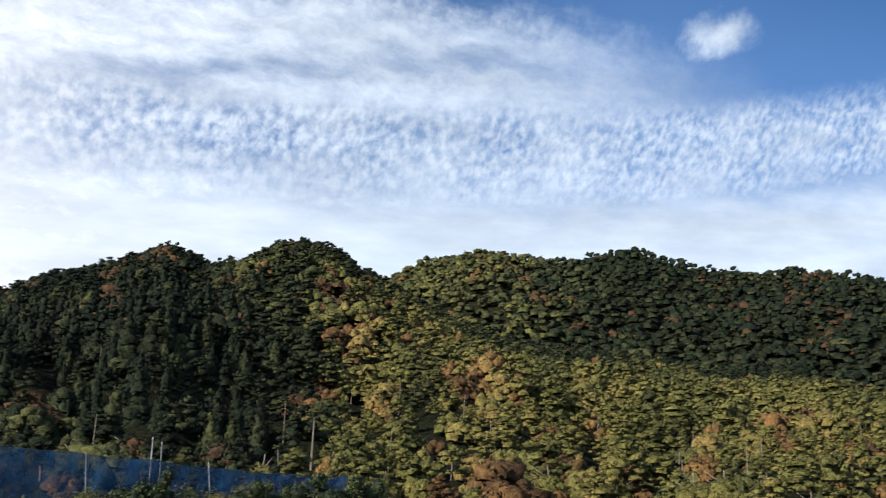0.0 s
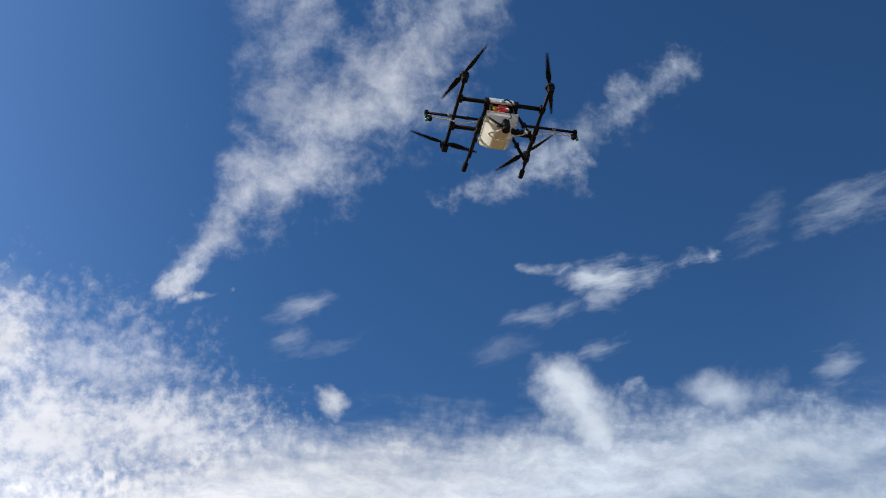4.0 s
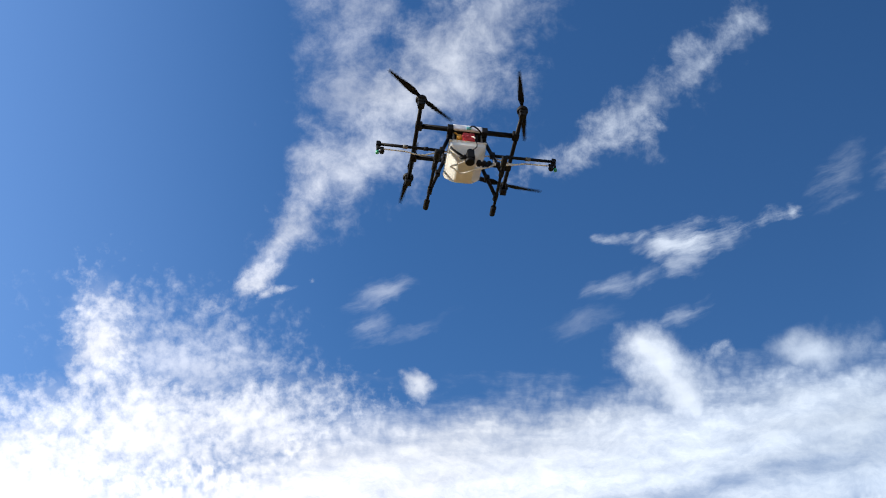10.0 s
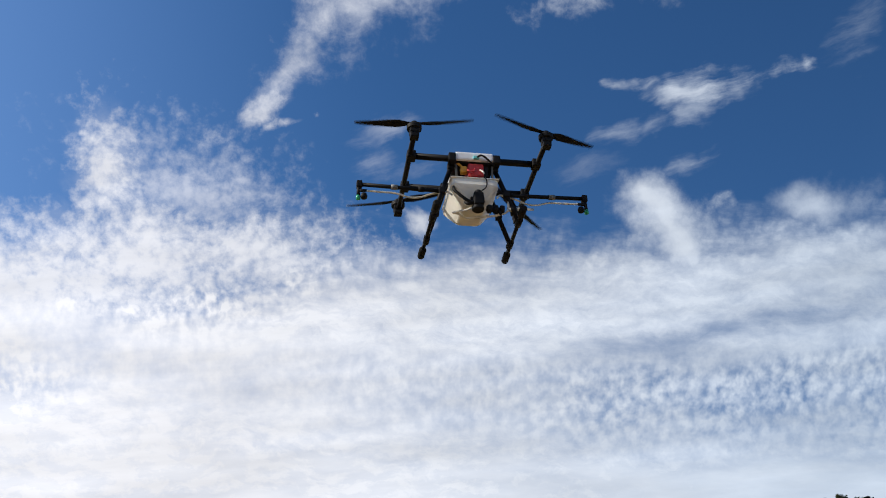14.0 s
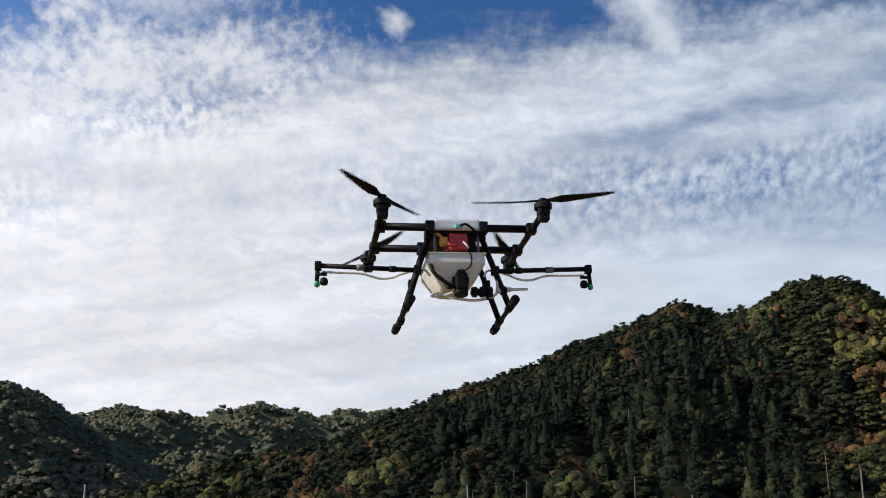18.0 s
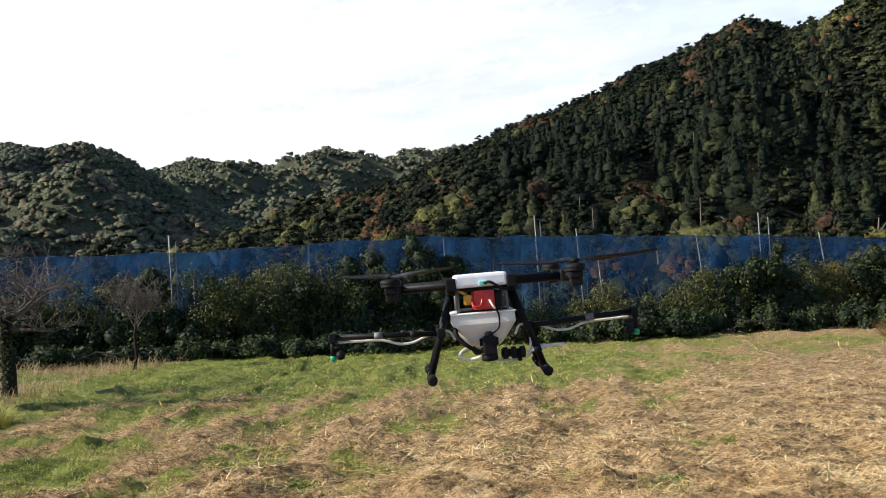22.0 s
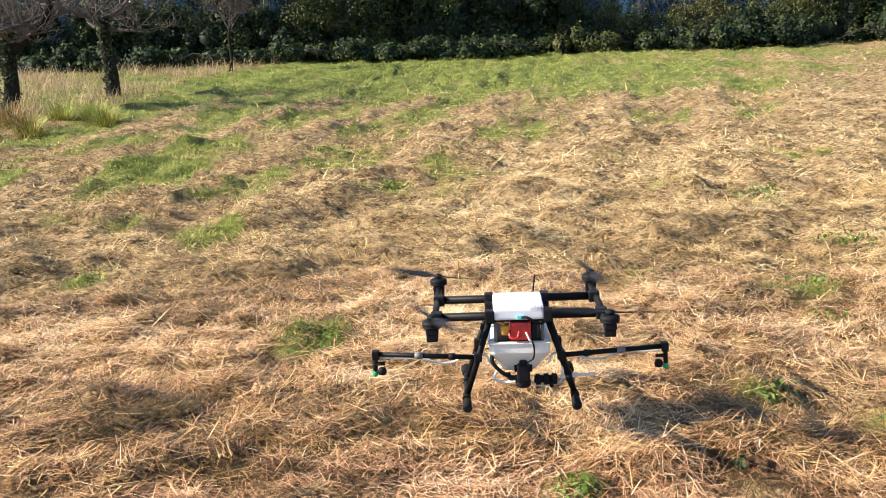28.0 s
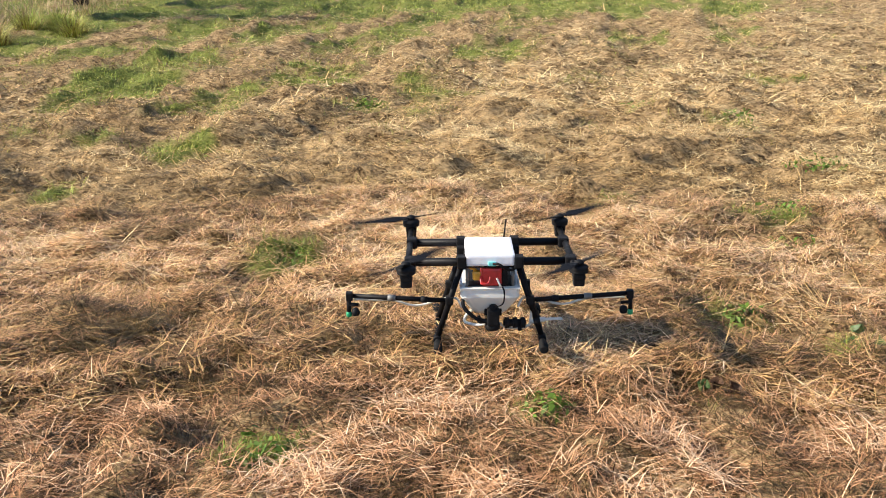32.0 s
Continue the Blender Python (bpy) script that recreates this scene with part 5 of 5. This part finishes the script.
def build_dry_grass():
    rs = np.random.RandomState(77)
    n = 85000
    x, y = rs.uniform(-16, -4.5, n), rs.uniform(11, 26.5, n)
    edge = -6.6 + 1.3 * np.sin(y * 0.5) * 0.3 + np.where(y > 19, (y - 19) * 0.22, 0) + np.where(y < 14, (14 - y) * 0.25, 0)
    keep = (x < edge + 0.5 * rs.randn(n) * 0.4) & (fbm(x * 0.8, y * 0.8, 60) > 0.36 + 0.3 * rs.rand(n))
    x, y = x[keep], y[keep]
    m = len(x)
    me = blades(x, y, np.zeros(m) - 0.03, rs.uniform(0.12, 0.36, m) * (0.4 + 1.2 * fbm(x * 0.9, y * 0.9, 66)), np.full(m, 0.008), np.radians(rs.uniform(5, 75, m)), np.clip(0.58 + 0.22 * rs.randn(m), 0.0, 1.0), DRY, "dry_grass")
    thing("dry_grass", "tall pale dry grass under the bare trees", "grass", kind="stuff", me=me)
    # single standing tufts at the rough edge
    for tx, ty, h, c in ((-6.0, 12.27, 0.42, 0.40), (-6.26, 13.77, 0.46, 0.33), (-5.43, 13.28, 0.36, 0.36), (-5.85, 13.9, 0.42, 0.30), (-6.42, 12.83, 0.46, 0.52), (-5.6, 13.6, 0.38, 0.34), (-6.9, 13.6, 0.5, 0.55), (11.6, 24.6, 0.8, 0.55), (12.6, 24.9, 0.9, 0.6), (13.4, 24.2, 0.8, 0.58), (12.2, 23.7, 0.6, 0.5)):
        k = 420
        h *= 0.8
        a, q = rs.rand(k) * 6.28, 0.22 * np.sqrt(rs.rand(k)) * (h / 0.45)
        me = blades(q * np.cos(a), q * np.sin(a), np.zeros(k) - 0.02, h * rs.uniform(0.5, 1.1, k), np.full(k, 0.007), np.radians(rs.uniform(0, 60, k)), np.clip(c + 0.10 * rs.randn(k), 0.2, 0.9), STRAW_PALE, "grass_tuft", heading=a)
        thing("grass_tuft", "tuft of tall dry yellow grass", "grass tuft", pose(tx, ty, 0), group="grass tufts", me=me)


build_dry_grass()


def build_drum():
    drum = thing("metal_drum", "rusty brown metal drum with a lid, standing on the field", "drum", pose(6.78, 13.85, -0.03, 0, 0, 20))
    part("body", turned([(0.195, 0.0), (0.20, 0.01), (0.205, 0.18), (0.212, 0.19), (0.206, 0.20), (0.212, 0.42), (0.216, 0.50)], 28), RUST, drum)
    part("lid", turned([(0.235, 0.498), (0.240, 0.505), (0.238, 0.53), (0.15, 0.545), (0.0005, 0.548)], 28), RUST, drum)
    part("knob", turned([(0.012, 0.545), (0.012, 0.56), (0.022, 0.57), (0.020, 0.585), (0.0005, 0.59)], 12), STEEL, drum)
    for k in range(5):
        a = radians(200 + k * 36)
        part("panel", box((0.09, 0.006, 0.13), (0.212 * math.cos(a), 0.212 * math.sin(a), 0.41), 0.002, Matrix.Rotation(a + math.pi / 2, 4, "Z")), PALE_METAL, drum, "pale scuffed metal panel")
    part("handle", tube([(-0.02, -0.21, 0.06), (-0.03, -0.225, 0.07), (0.05, -0.225, 0.07), (0.06, -0.21, 0.06)], 0.006, 6), STEEL, drum)


build_drum()


def build_litter():
    rs = random.Random(12)
    CURLED = plain("dead leaf", (0.16, 0.085, 0.045), 0.7, 0.0, 0.4, 40, 0.5)
    FRESH = plain("weed leaf", (0.15, 0.24, 0.08), 0.5, 0.0, 0.3, 40, 0.4)
    PALE = plain("brown stone", (0.26, 0.18, 0.125), 0.85, 0.0, 0.3, 20, 0.5)

    def leaf(size, curl):
        """A pointed leaf with a raised rim, 1.5 mm thick."""
        bm = bmesh.new()
        rows = []
        for k in range(7):
            t = k / 6
            wd = size * 0.36 * math.sin(math.pi * min(t * 1.05 + 0.02, 1.0)) + 0.001
            rows.append([bm.verts.new((size * (t - 0.5), wd * c, curl * size * (abs(c) ** 2 + (2 * t - 1) ** 2 * 0.6) * 0.5)) for c in (-1, -0.5, 0, 0.5, 1)])
        for a, b in zip(rows, rows[1:]):
            for j in range(4):
                bm.faces.new((a[j], a[j + 1], b[j + 1], b[j])).smooth = True
        bmesh.ops.solidify(bm, geom=bm.faces[:], thickness=0.0015)
        return bm

    for x, y, size, mt, label in ((0.80, 3.24, 0.10, CURLED, "curled brown dead leaf"), (0.86, 3.22, 0.08, CURLED, "curled brown dead leaf"), (0.76, 3.27, 0.09, FRESH, "fallen olive-green leaf"), (1.40, 3.62, 0.14, FRESH, "broad green weed leaf"),
                                  (1.50, 3.60, 0.11, FRESH, "broad green weed leaf"), (1.45, 3.68, 0.10, FRESH, "broad green weed leaf")):
        size *= 0.7
        fallen = thing("leaf", label + " lying on the cut hay", "leaf", pose(x, y, float(lift(np.array([x]), np.array([y]))[0]) + 0.035, rs.uniform(-35, 35), rs.uniform(-35, 10), rs.uniform(0, 360)), group="fallen leaves")
        part("leaf_blade", leaf(size, 0.7), mt, fallen)
        part("leaf_stalk", tube([(-size * 0.5, 0, 0.01), (-size * 0.75, 0.01, 0.015)], 0.0015, 5), mt, fallen)
    for x, y, r in ((-1.98, 4.25, 0.05), (-1.90, 4.28, 0.035), (-1.86, 4.22, 0.03), (-0.49, 10.36, 0.06)):
        bm = bmesh.new()
        bmesh.ops.create_icosphere(bm, subdivisions=2, radius=r)
        for vt in bm.verts:
            vt.co = Vector((vt.co.x * 1.3, vt.co.y, vt.co.z * 0.55)) * (0.8 + 0.4 * noise.noise(vt.co * 30 + Vector((x, y, 0))))
        me = bpy.data.meshes.new("stone")
        bm.to_mesh(me)
        bm.free()
        me.materials.append(PALE)
        thing("stone", "small brown stone lying in the stubble", "stone", pose(x, y, float(lift(np.array([x]), np.array([y]))[0]) + r * 0.3, 0, 0, rs.uniform(0, 360)), group="stones", me=me)
    # broad-leaved weeds standing in the stubble
    r2 = np.random.RandomState(5)
    for x, y, r in ((1.30, 8.43, 0.30), (1.62, 5.4, 0.20), (1.55, 4.9, 0.16), (2.6, 12.4, 0.35), (-0.95, 4.62, 0.14), (-0.7, 2.72, 0.14), (0.2, 3.08, 0.10), (-2.1, 8.1, 0.30), (-1.9, 6.9, 0.26), (-1.1, 8.6, 0.30), (1.05, 3.95, 0.12), (2.05, 6.3, 0.2), (1.9, 8.0, 0.22)):
        z = float(lift(np.array([x]), np.array([y]))[0])
        weed = thing("weed", "low leafy green weed in the stubble", "weed", pose(x, y, z), group="weeds in the field")
        part("leaves", leaf_cloud([(0, 0, 0.02, r, r, 0.04), (0.3 * r, 0, 0.03, 0.5 * r, 0.5 * r, 0.05)], 80, 0.016, 0.45, r2, "leaves", LEAF_WEED), LEAF_WEED, weed)


build_litter()


# ---- the spraying drone ----
MOTORS = ((-0.304, -0.302), (0.304, -0.302), (-0.305, 0.325), (0.305, 0.325))


def build_drone():
    drone = thing("agricultural_drone", "black four-rotor spraying drone with a milky tank and white cover", "drone")
    for y in (-0.125, 0.125):
        bar = part("crossbar", tube([(-0.30, y, 0.318), (0.30, y, 0.318)], 0.0155, 14), CARBON, drone)
        for s in (-1, 1):
            part("clamp", box((0.035, 0.045, 0.045), (s * 0.105, y, 0.318), 0.005), BLACK, bar)
            part("joint", box((0.042, 0.05, 0.04), (s * 0.296, y, 0.318), 0.007), BLACK, bar)
    for s in (-1, 1):
        part("side_tube", tube([(s * 0.303, -0.30, 0.318), (s * 0.303, 0.32, 0.318)], 0.0125, 12), CARBON, drone)
    for x, y in MOTORS:
        motor = part("motor", turned([(0.020, 0.331), (0.033, 0.333), (0.034, 0.338), (0.032, 0.340), (0.034, 0.343), (0.034, 0.352), (0.029, 0.357), (0.010, 0.361)], 22, (x, y, 0)), BLACK, drone)
        part("mount", box((0.044, 0.048, 0.024), (x, y, 0.320), 0.006), BLACK, motor)
        part("speed_controller", box((0.040, 0.042, 0.026), (x, y, 0.297), 0.006), BLACK, motor)
    # upper deck and cover
    part("deck", box((0.19, 0.26, 0.006), (0, 0.0, 0.298), 0.002), BLACK, drone)
    cover = part("cover", box((0.182, 0.240, 0.046), (0, -0.025, 0.327), 0.010), COVER, drone, "white square cover")
    part("plug", box((0.028, 0.012, 0.016), (0.006, -0.149, 0.316), 0.003), TEAL, cover)
    part("cable", tube(curve_points([(0.010, -0.153, 0.317), (0.030, -0.166, 0.319), (0.058, -0.162, 0.300), (0.082, -0.142, 0.290), (0.10, -0.115, 0.298)]), 0.005, 7), BLACK, cover)
    # battery on its tray
    part("tray", box((0.17, 0.24, 0.005), (0, 0.0, 0.2215), 0.002), BLACK, drone)
    battery = part("battery", box((0.074, 0.17, 0.068), (0.006, -0.050, 0.259), 0.008), RED, drone, "red battery pack")
    part("plug", box((0.032, 0.030, 0.036), (-0.050, -0.115, 0.262), 0.009), YELLOW, battery, "yellow plug")
    part("lead", tube(curve_points([(-0.036, -0.128, 0.262), (-0.032, -0.148, 0.240), (-0.008, -0.146, 0.240), (0.0, -0.137, 0.262)]), 0.004, 6), RED, battery)
    part("lead", tube(curve_points([(0.024, -0.136, 0.256), (0.034, -0.152, 0.236), (0.040, -0.150, 0.226)]), 0.004, 6), HOSE, battery)
    part("side_pad", box((0.020, 0.16, 0.060), (0.054, -0.048, 0.256), 0.004), BLACK, battery)
    part("power_lead", tube(curve_points([(-0.052, -0.11, 0.28), (-0.08, -0.12, 0.30), (-0.085, -0.08, 0.32)]), 0.006, 7), YELLOW, battery)
    for x, y in ((-0.085, -0.115), (0.085, -0.115), (-0.085, 0.115), (0.085, 0.115)):
        part("standoff", tube([(x, y, 0.219), (x, y, 0.297)], 0.006, 8), GREY, drone)
    # tank: wide shoulders, sides drawn in to a sump
    bm = bmesh.new()
    rings = []
    for z, wx, y0, y1 in ((0.218, 0.101, -0.121, 0.135), (0.215, 0.107, -0.127, 0.142), (0.211, 0.109, -0.129, 0.146), (0.177, 0.111, -0.131, 0.148), (0.172, 0.108, -0.129, 0.147), (0.167, 0.104, -0.127, 0.145), (0.115, 0.070, -0.100, 0.116), (0.097, 0.056, -0.080, 0.10), (0.091, 0.048, -0.066, 0.085)):
        ring, c = [], 0.022
        for sx, sy in ((1, -1), (1, 1), (-1, 1), (-1, -1)):
            for k in range(4):
                a = radians(-90 + 90 * ((1, -1), (1, 1), (-1, 1), (-1, -1)).index((sx, sy)) + 30 * k)
                ring.append(bm.verts.new((sx * (wx - c) + c * math.cos(a), (y1 - c if sy > 0 else y0 + c) + c * math.sin(a), z)))
        rings.append(ring)
    for a, b in zip(rings, rings[1:]):
        for k in range(16):
            bm.faces.new((a[k], a[(k + 1) % 16], b[(k + 1) % 16], b[k]))
    bm.faces.new(rings[0])
    bm.faces.new(rings[-1][::-1])
    tank = part("tank", bm, TANK, drone, "milky translucent plastic liquid tank")
    part("filler_cap", turned([(0.028, 0.216), (0.030, 0.219), (0.030, 0.229), (0.012, 0.232)], 18, (0.055, 0.095, 0)), BLACK, tank)
    part("ridge", box((0.226, 0.285, 0.005), (0, 0.009, 0.213), 0.002), TANK, tank)
    # pump under the front of the tank, with its fittings
    pump = part("pump", box((0.046, 0.050, 0.066), (0.012, -0.118, 0.099), 0.007), BLACK, drone, "black pump")
    part("pump_head", turned([(0.024, 0.046), (0.028, 0.050), (0.028, 0.068), (0.020, 0.074)], 16, (0.010, -0.112, 0)), BLACK, pump)
    part("motor_can", turned([(0.009, 0.120), (0.015, 0.124), (0.015, 0.144), (0.010, 0.148)], 16, (0.012, -0.124, 0)), BLACK, pump)
    part("bracket", box((0.066, 0.012, 0.030), (0.012, -0.100, 0.112), 0.003), BLACK, pump)
    part("lead", tube(curve_points([(0.024, -0.130, 0.140), (0.048, -0.142, 0.160), (0.052, -0.138, 0.200), (0.045, -0.130, 0.222)]), 0.003, 6), BLACK, pump)
    part("elbow", tube(curve_points([(-0.01, -0.118, 0.085), (-0.035, -0.118, 0.078), (-0.045, -0.105, 0.095)]), 0.009, 8), BLACK, pump)
    valve = part("valve", tube([(0.052, -0.10, 0.068), (0.135, -0.095, 0.064)], [0.014, 0.014], 12), BLACK, drone)
    for x in (0.065, 0.095, 0.125):
        part("fitting", tube([(x - 0.008, -0.10, 0.066), (x + 0.008, -0.099, 0.066)], 0.021, 10), BLACK, valve)
    part("barb", tube([(0.150, -0.098, 0.070), (0.205, -0.098, 0.078), (0.212, -0.098, 0.078), (0.275, -0.098, 0.080)], [0.010, 0.010, 0.006, 0.005], 10), HOSE, valve, "pale hose barb")
    part("collar", tube([(0.165, -0.098, 0.071), (0.190, -0.098, 0.076)], 0.016, 10), BLACK, valve)
    part("tap", tube([(0.11, -0.098, 0.065), (0.115, -0.108, 0.036)], [0.010, 0.007], 8), BLACK, valve)
    part("hose", tube(curve_points([(-0.095, -0.10, 0.19), (-0.10, -0.125, 0.145), (-0.065, -0.13, 0.105), (-0.03, -0.125, 0.085), (0.0, -0.125, 0.08)]), 0.0075, 8), BLACK, drone, "black feed hose")
    part("hose", tube(curve_points([(0.0, -0.11, 0.068), (-0.05, -0.09, 0.055), (-0.095, -0.06, 0.06), (-0.07, -0.02, 0.085), (-0.02, 0.0, 0.075), (0.05, -0.07, 0.042), (0.10, -0.09, 0.040), (0.145, -0.10, 0.055), (0.155, -0.098, 0.085), (0.160, -0.095, 0.14)]), 0.0056, 7), HOSE, drone, "pale clear hose in a loop")
    # skids
    for s in (-1, 1):
        skid = part("skid", tube([(s * 0.196, -0.205, 0.004), (s * 0.205, 0.235, 0.004)], 0.0095, 10), CARBON, drone)
        for y0, y1 in ((-0.222, -0.150), (0.180, 0.250)):
            f = lambda y: s * (0.196 + 0.009 * (y + 0.205) / 0.44)
            part("rubber_foot", tube([(f(y0), y0, 0.004), (f(y0 + 0.005), y0 + 0.006, 0.004), (f(y1), y1, 0.004)], [0.011, 0.0175, 0.0165], 12), RUBBER, skid)
        for y in (-0.085, 0.085):
            leg = part("leg", tube([(s * 0.098, y, 0.315), (s * 0.199, y * 1.15, 0.006)], 0.0115, 12), CARBON, drone)
            part("bracket", box((0.034, 0.036, 0.036), (s * 0.104, y, 0.298), 0.006), BLACK, leg)
            part("tee", tube([(s * 0.199, y * 1.15 - 0.025, 0.004), (s * 0.199, y * 1.15 + 0.025, 0.004)], 0.0155, 10), BLACK, leg)
            part("boom_clamp", box((0.03, 0.034, 0.034), (s * 0.152, y * 1.07, 0.155), 0.006), BLACK, leg)
        # spray boom
        boom = part("spray_boom", tube([(s * 0.14, -0.092, 0.153), (s * 0.525, -0.078, 0.172)], 0.0095, 10), CARBON, drone)
        part("sleeve", tube([(s * 0.355, -0.084, 0.1635), (s * 0.385, -0.083, 0.165)], 0.0125, 10), GREY, boom, "pale grey sleeve")
        part("sleeve", tube([(s * 0.235, -0.0885, 0.158), (s * 0.26, -0.088, 0.159)], 0.0125, 10), BLACK, boom)
        part("end_cap", box((0.026, 0.03, 0.034), (s * 0.530, -0.078, 0.170), 0.005), BLACK, boom)
        part("drop_pipe", tube([(s * 0.532, -0.078, 0.165), (s * 0.534, -0.078, 0.108)], 0.0085, 8), BLACK, boom)
        part("check_valve", turned([(0.004, 0.092), (0.014, 0.096), (0.0165, 0.108), (0.012, 0.120), (0.005, 0.124)], 12, (s * 0.508, -0.080, 0)), BLACK, boom)
        part("arm", tube([(s * 0.530, -0.079, 0.137), (s * 0.496, -0.081, 0.137)], 0.007, 8), BLACK, boom)
        part("nozzle", turned([(0.004, 0.086), (0.0105, 0.090), (0.0105, 0.104), (0.0075, 0.110)], 12, (s * 0.534, -0.078, 0)), GREEN_TIP, boom, "bright green nozzle tip")
        part("hose", tube(curve_points([(s * 0.515, -0.060, 0.152), (s * 0.44, -0.060, 0.150), (s * 0.36, -0.062, 0.146), (s * 0.30, -0.064, 0.128), (s * 0.25, -0.066, 0.130), (s * 0.20, -0.070, 0.148), (s * 0.13, -0.080, 0.160), (s * 0.105, -0.10, 0.13)]), 0.0045, 7), HOSE, boom, "pale clear hose")
    # short aerial at the rear
    part("aerial", tube([(0.06, 0.13, 0.30), (0.075, 0.17, 0.40)], 0.003, 6), BLACK, drone)
    props = []
    for k, (x, y) in enumerate(MOTORS):
        prop = part("propeller", turned([(0.012, -0.004), (0.017, 0.0), (0.017, 0.008), (0.006, 0.014)], 16), BLACK, drone, "black two-bladed folding propeller")
        sense = 1 if k in (0, 3) else -1
        for s in (0, math.pi):
            bm = bmesh.new()
            top, low = [], []
            for r, c0, c1, tw in ((0.010, -0.008, 0.008, 0.0), (0.035, -0.010, 0.011, 0.004), (0.070, -0.016, 0.020, 0.011), (0.110, -0.015, 0.019, 0.010), (0.170, -0.012, 0.013, 0.007), (0.225, -0.009, 0.009, 0.005), (0.262, -0.005, 0.004, 0.003), (0.270, -0.002, 0.001, 0.002)):
                for lst, dz in ((top, 0.0022), (low, -0.0022)):
                    lst.append([bm.verts.new((r, sense * c, 0.004 + dz + tw * (0.5 if c > 0 else -0.5) + 0.012 * (r / 0.27) ** 2)) for c in (c0, c1)])
            for lst in (top, low):
                for a, b in zip(lst, lst[1:]):
                    bm.faces.new((a[0], a[1], b[1], b[0]))
            for j in (0, 1):
                for a, b, c, d in zip(top, top[1:], low, low[1:]):
                    bm.faces.new((a[j], b[j], d[j], c[j]))
            bm.faces.new((top[0][0], top[0][1], low[0][1], low[0][0]))
            bm.faces.new((top[-1][0], top[-1][1], low[-1][1], low[-1][0]))
            bm.transform(Matrix.Rotation(s, 4, "Z"))
            part("blade", bm, CARBON, prop)
        props.append(prop)
    return drone, props


DRONE, PROPS = build_drone()
FLIGHT = (  # seconds, place of the skids, roll, pitch and heading in degrees
    (2.7, 1.602, 5.089, 6.503, -2.8, -3.5, 3.3), (3.0, 1.371, 5.078, 6.545, -2.7, -2.8, 1.6),
    (3.5, 1.182, 4.945, 6.502, -6.1, -3.4, 1.8), (5.5, 0.779, 4.826, 6.402, -4.6, -6.3, 5.3),
    (6.0, 0.692, 4.897, 6.399, -3.7, -3.5, 5.8), (7.0, 0.599, 4.768, 6.313, -4.2, -2.3, 5.3),
    (8.0, 0.565, 4.678, 6.189, -6.5, -2.7, 5.0), (9.0, 0.497, 4.632, 5.932, -4.2, -2.3, 4.2),
    (10.0, 0.384, 4.538, 5.537, -6.4, -1.2, 4.0), (11.0, 0.390, 4.617, 5.162, -2.7, -4.5, 3.5),
    (12.0, 0.363, 4.460, 4.745, -5.0, -3.0, 4.0), (13.0, 0.419, 4.289, 4.298, -4.0, -4.8, 3.5),
    (14.5, 0.376, 3.996, 3.691, -4.0, -4.3, 3.4), (16.5, 0.481, 3.904, 3.023, -4.3, -4.5, 3.8),
    (17.0, 0.461, 3.902, 2.848, -3.9, -4.4, 4.3), (18.0, 0.399, 3.839, 2.500, -2.9, -2.5, 3.2),
    (19.0, 0.430, 3.828, 2.173, -1.6, -4.0, 3.6), (20.8, 0.315, 3.782, 1.621, -3.4, -2.3, 2.8),
    (21.2, 0.275, 3.744, 1.521, -1.6, -1.9, 3.0), (22.0, 0.239, 3.643, 1.293, 1.1, -3.0, -0.5),
    (23.0, 0.120, 3.548, 0.988, -2.5, -1.1, 2.0), (24.0, 0.028, 3.523, 0.715, -1.6, -0.5, 2.9),
    (25.0, -0.062, 3.528, 0.563, -1.9, 0.7, 2.9), (25.5, -0.073, 3.546, 0.501, -1.8, 0.9, 2.9),
    (27.5, 0.009, 3.589, 0.219, -1.8, -0.4, 1.0), (28.0, 0.014, 3.605, 0.142, -2.7, -0.8, 1.9),
    (29.0, 0.020, 3.634, 0.033, -2.3, -0.5, 2.5), (30.0, 0.018, 3.633, 0.041, -2.3, -0.2, 3.0),
    (32.0, 0.009, 3.657, 0.030, -1.8, -0.3, 2.5),
)


# where each propeller stands at moments of the flight, in degrees
BLADES = (
    ((3, -12), (9, 16), (10, 38), (11, 26), (12, -11), (13, -37), (14, -8), (17, -91), (18, -128), (19, -167), (20, 144)),
    ((3, 16), (9, -21), (10, 75), (11, -46), (12, -37), (13, 34), (14, 20), (17, -19), (18, -15), (19, -102), (20, 139)),
    ((3, -19), (6, 77), (7, 90), (8, 137), (9, 80), (10, 95), (11, 37), (12, 138), (13, 123), (14, 160), (17, 19), (18, 117), (19, 152), (20, 118)),
    ((6, 9), (7, 129), (8, 126), (9, 74), (10, 9), (11, 23), (12, 122), (13, 78), (14, 49), (18, 66)),
)


def motions():
    rows = [(t, pose(*m)) for t, *m in FLIGHT]
    walk(DRONE, [(0.0, rows[0][1]), *rows])
    for prop, (x, y), stops, spin in zip(PROPS, MOTORS, BLADES, (1, -1, -1, 1)):
        keys, turn, done = [], float(stops[0][1]), 0
        for t, goal in stops:
            steps = t * FPS - done
            # whole half turns that bring the blades nearest to 22 degrees a step
            want = turn + spin * 22 * steps
            end = goal + 180 * round((want - goal) / 180) if steps else turn
            for i in range(steps):
                keys.append(((done + i) / FPS, pose(x, y, 0.364, 0, 0, turn + (end - turn) * i / steps)))
            turn, done = end, t * FPS
        for i in range(done, 32 * FPS + 1):
            keys.append((i / FPS, pose(x, y, 0.364, 0, 0, turn)))
            turn += spin * min(22 + 1.2 * (i - done), 82)
        walk(prop, keys)


motions()
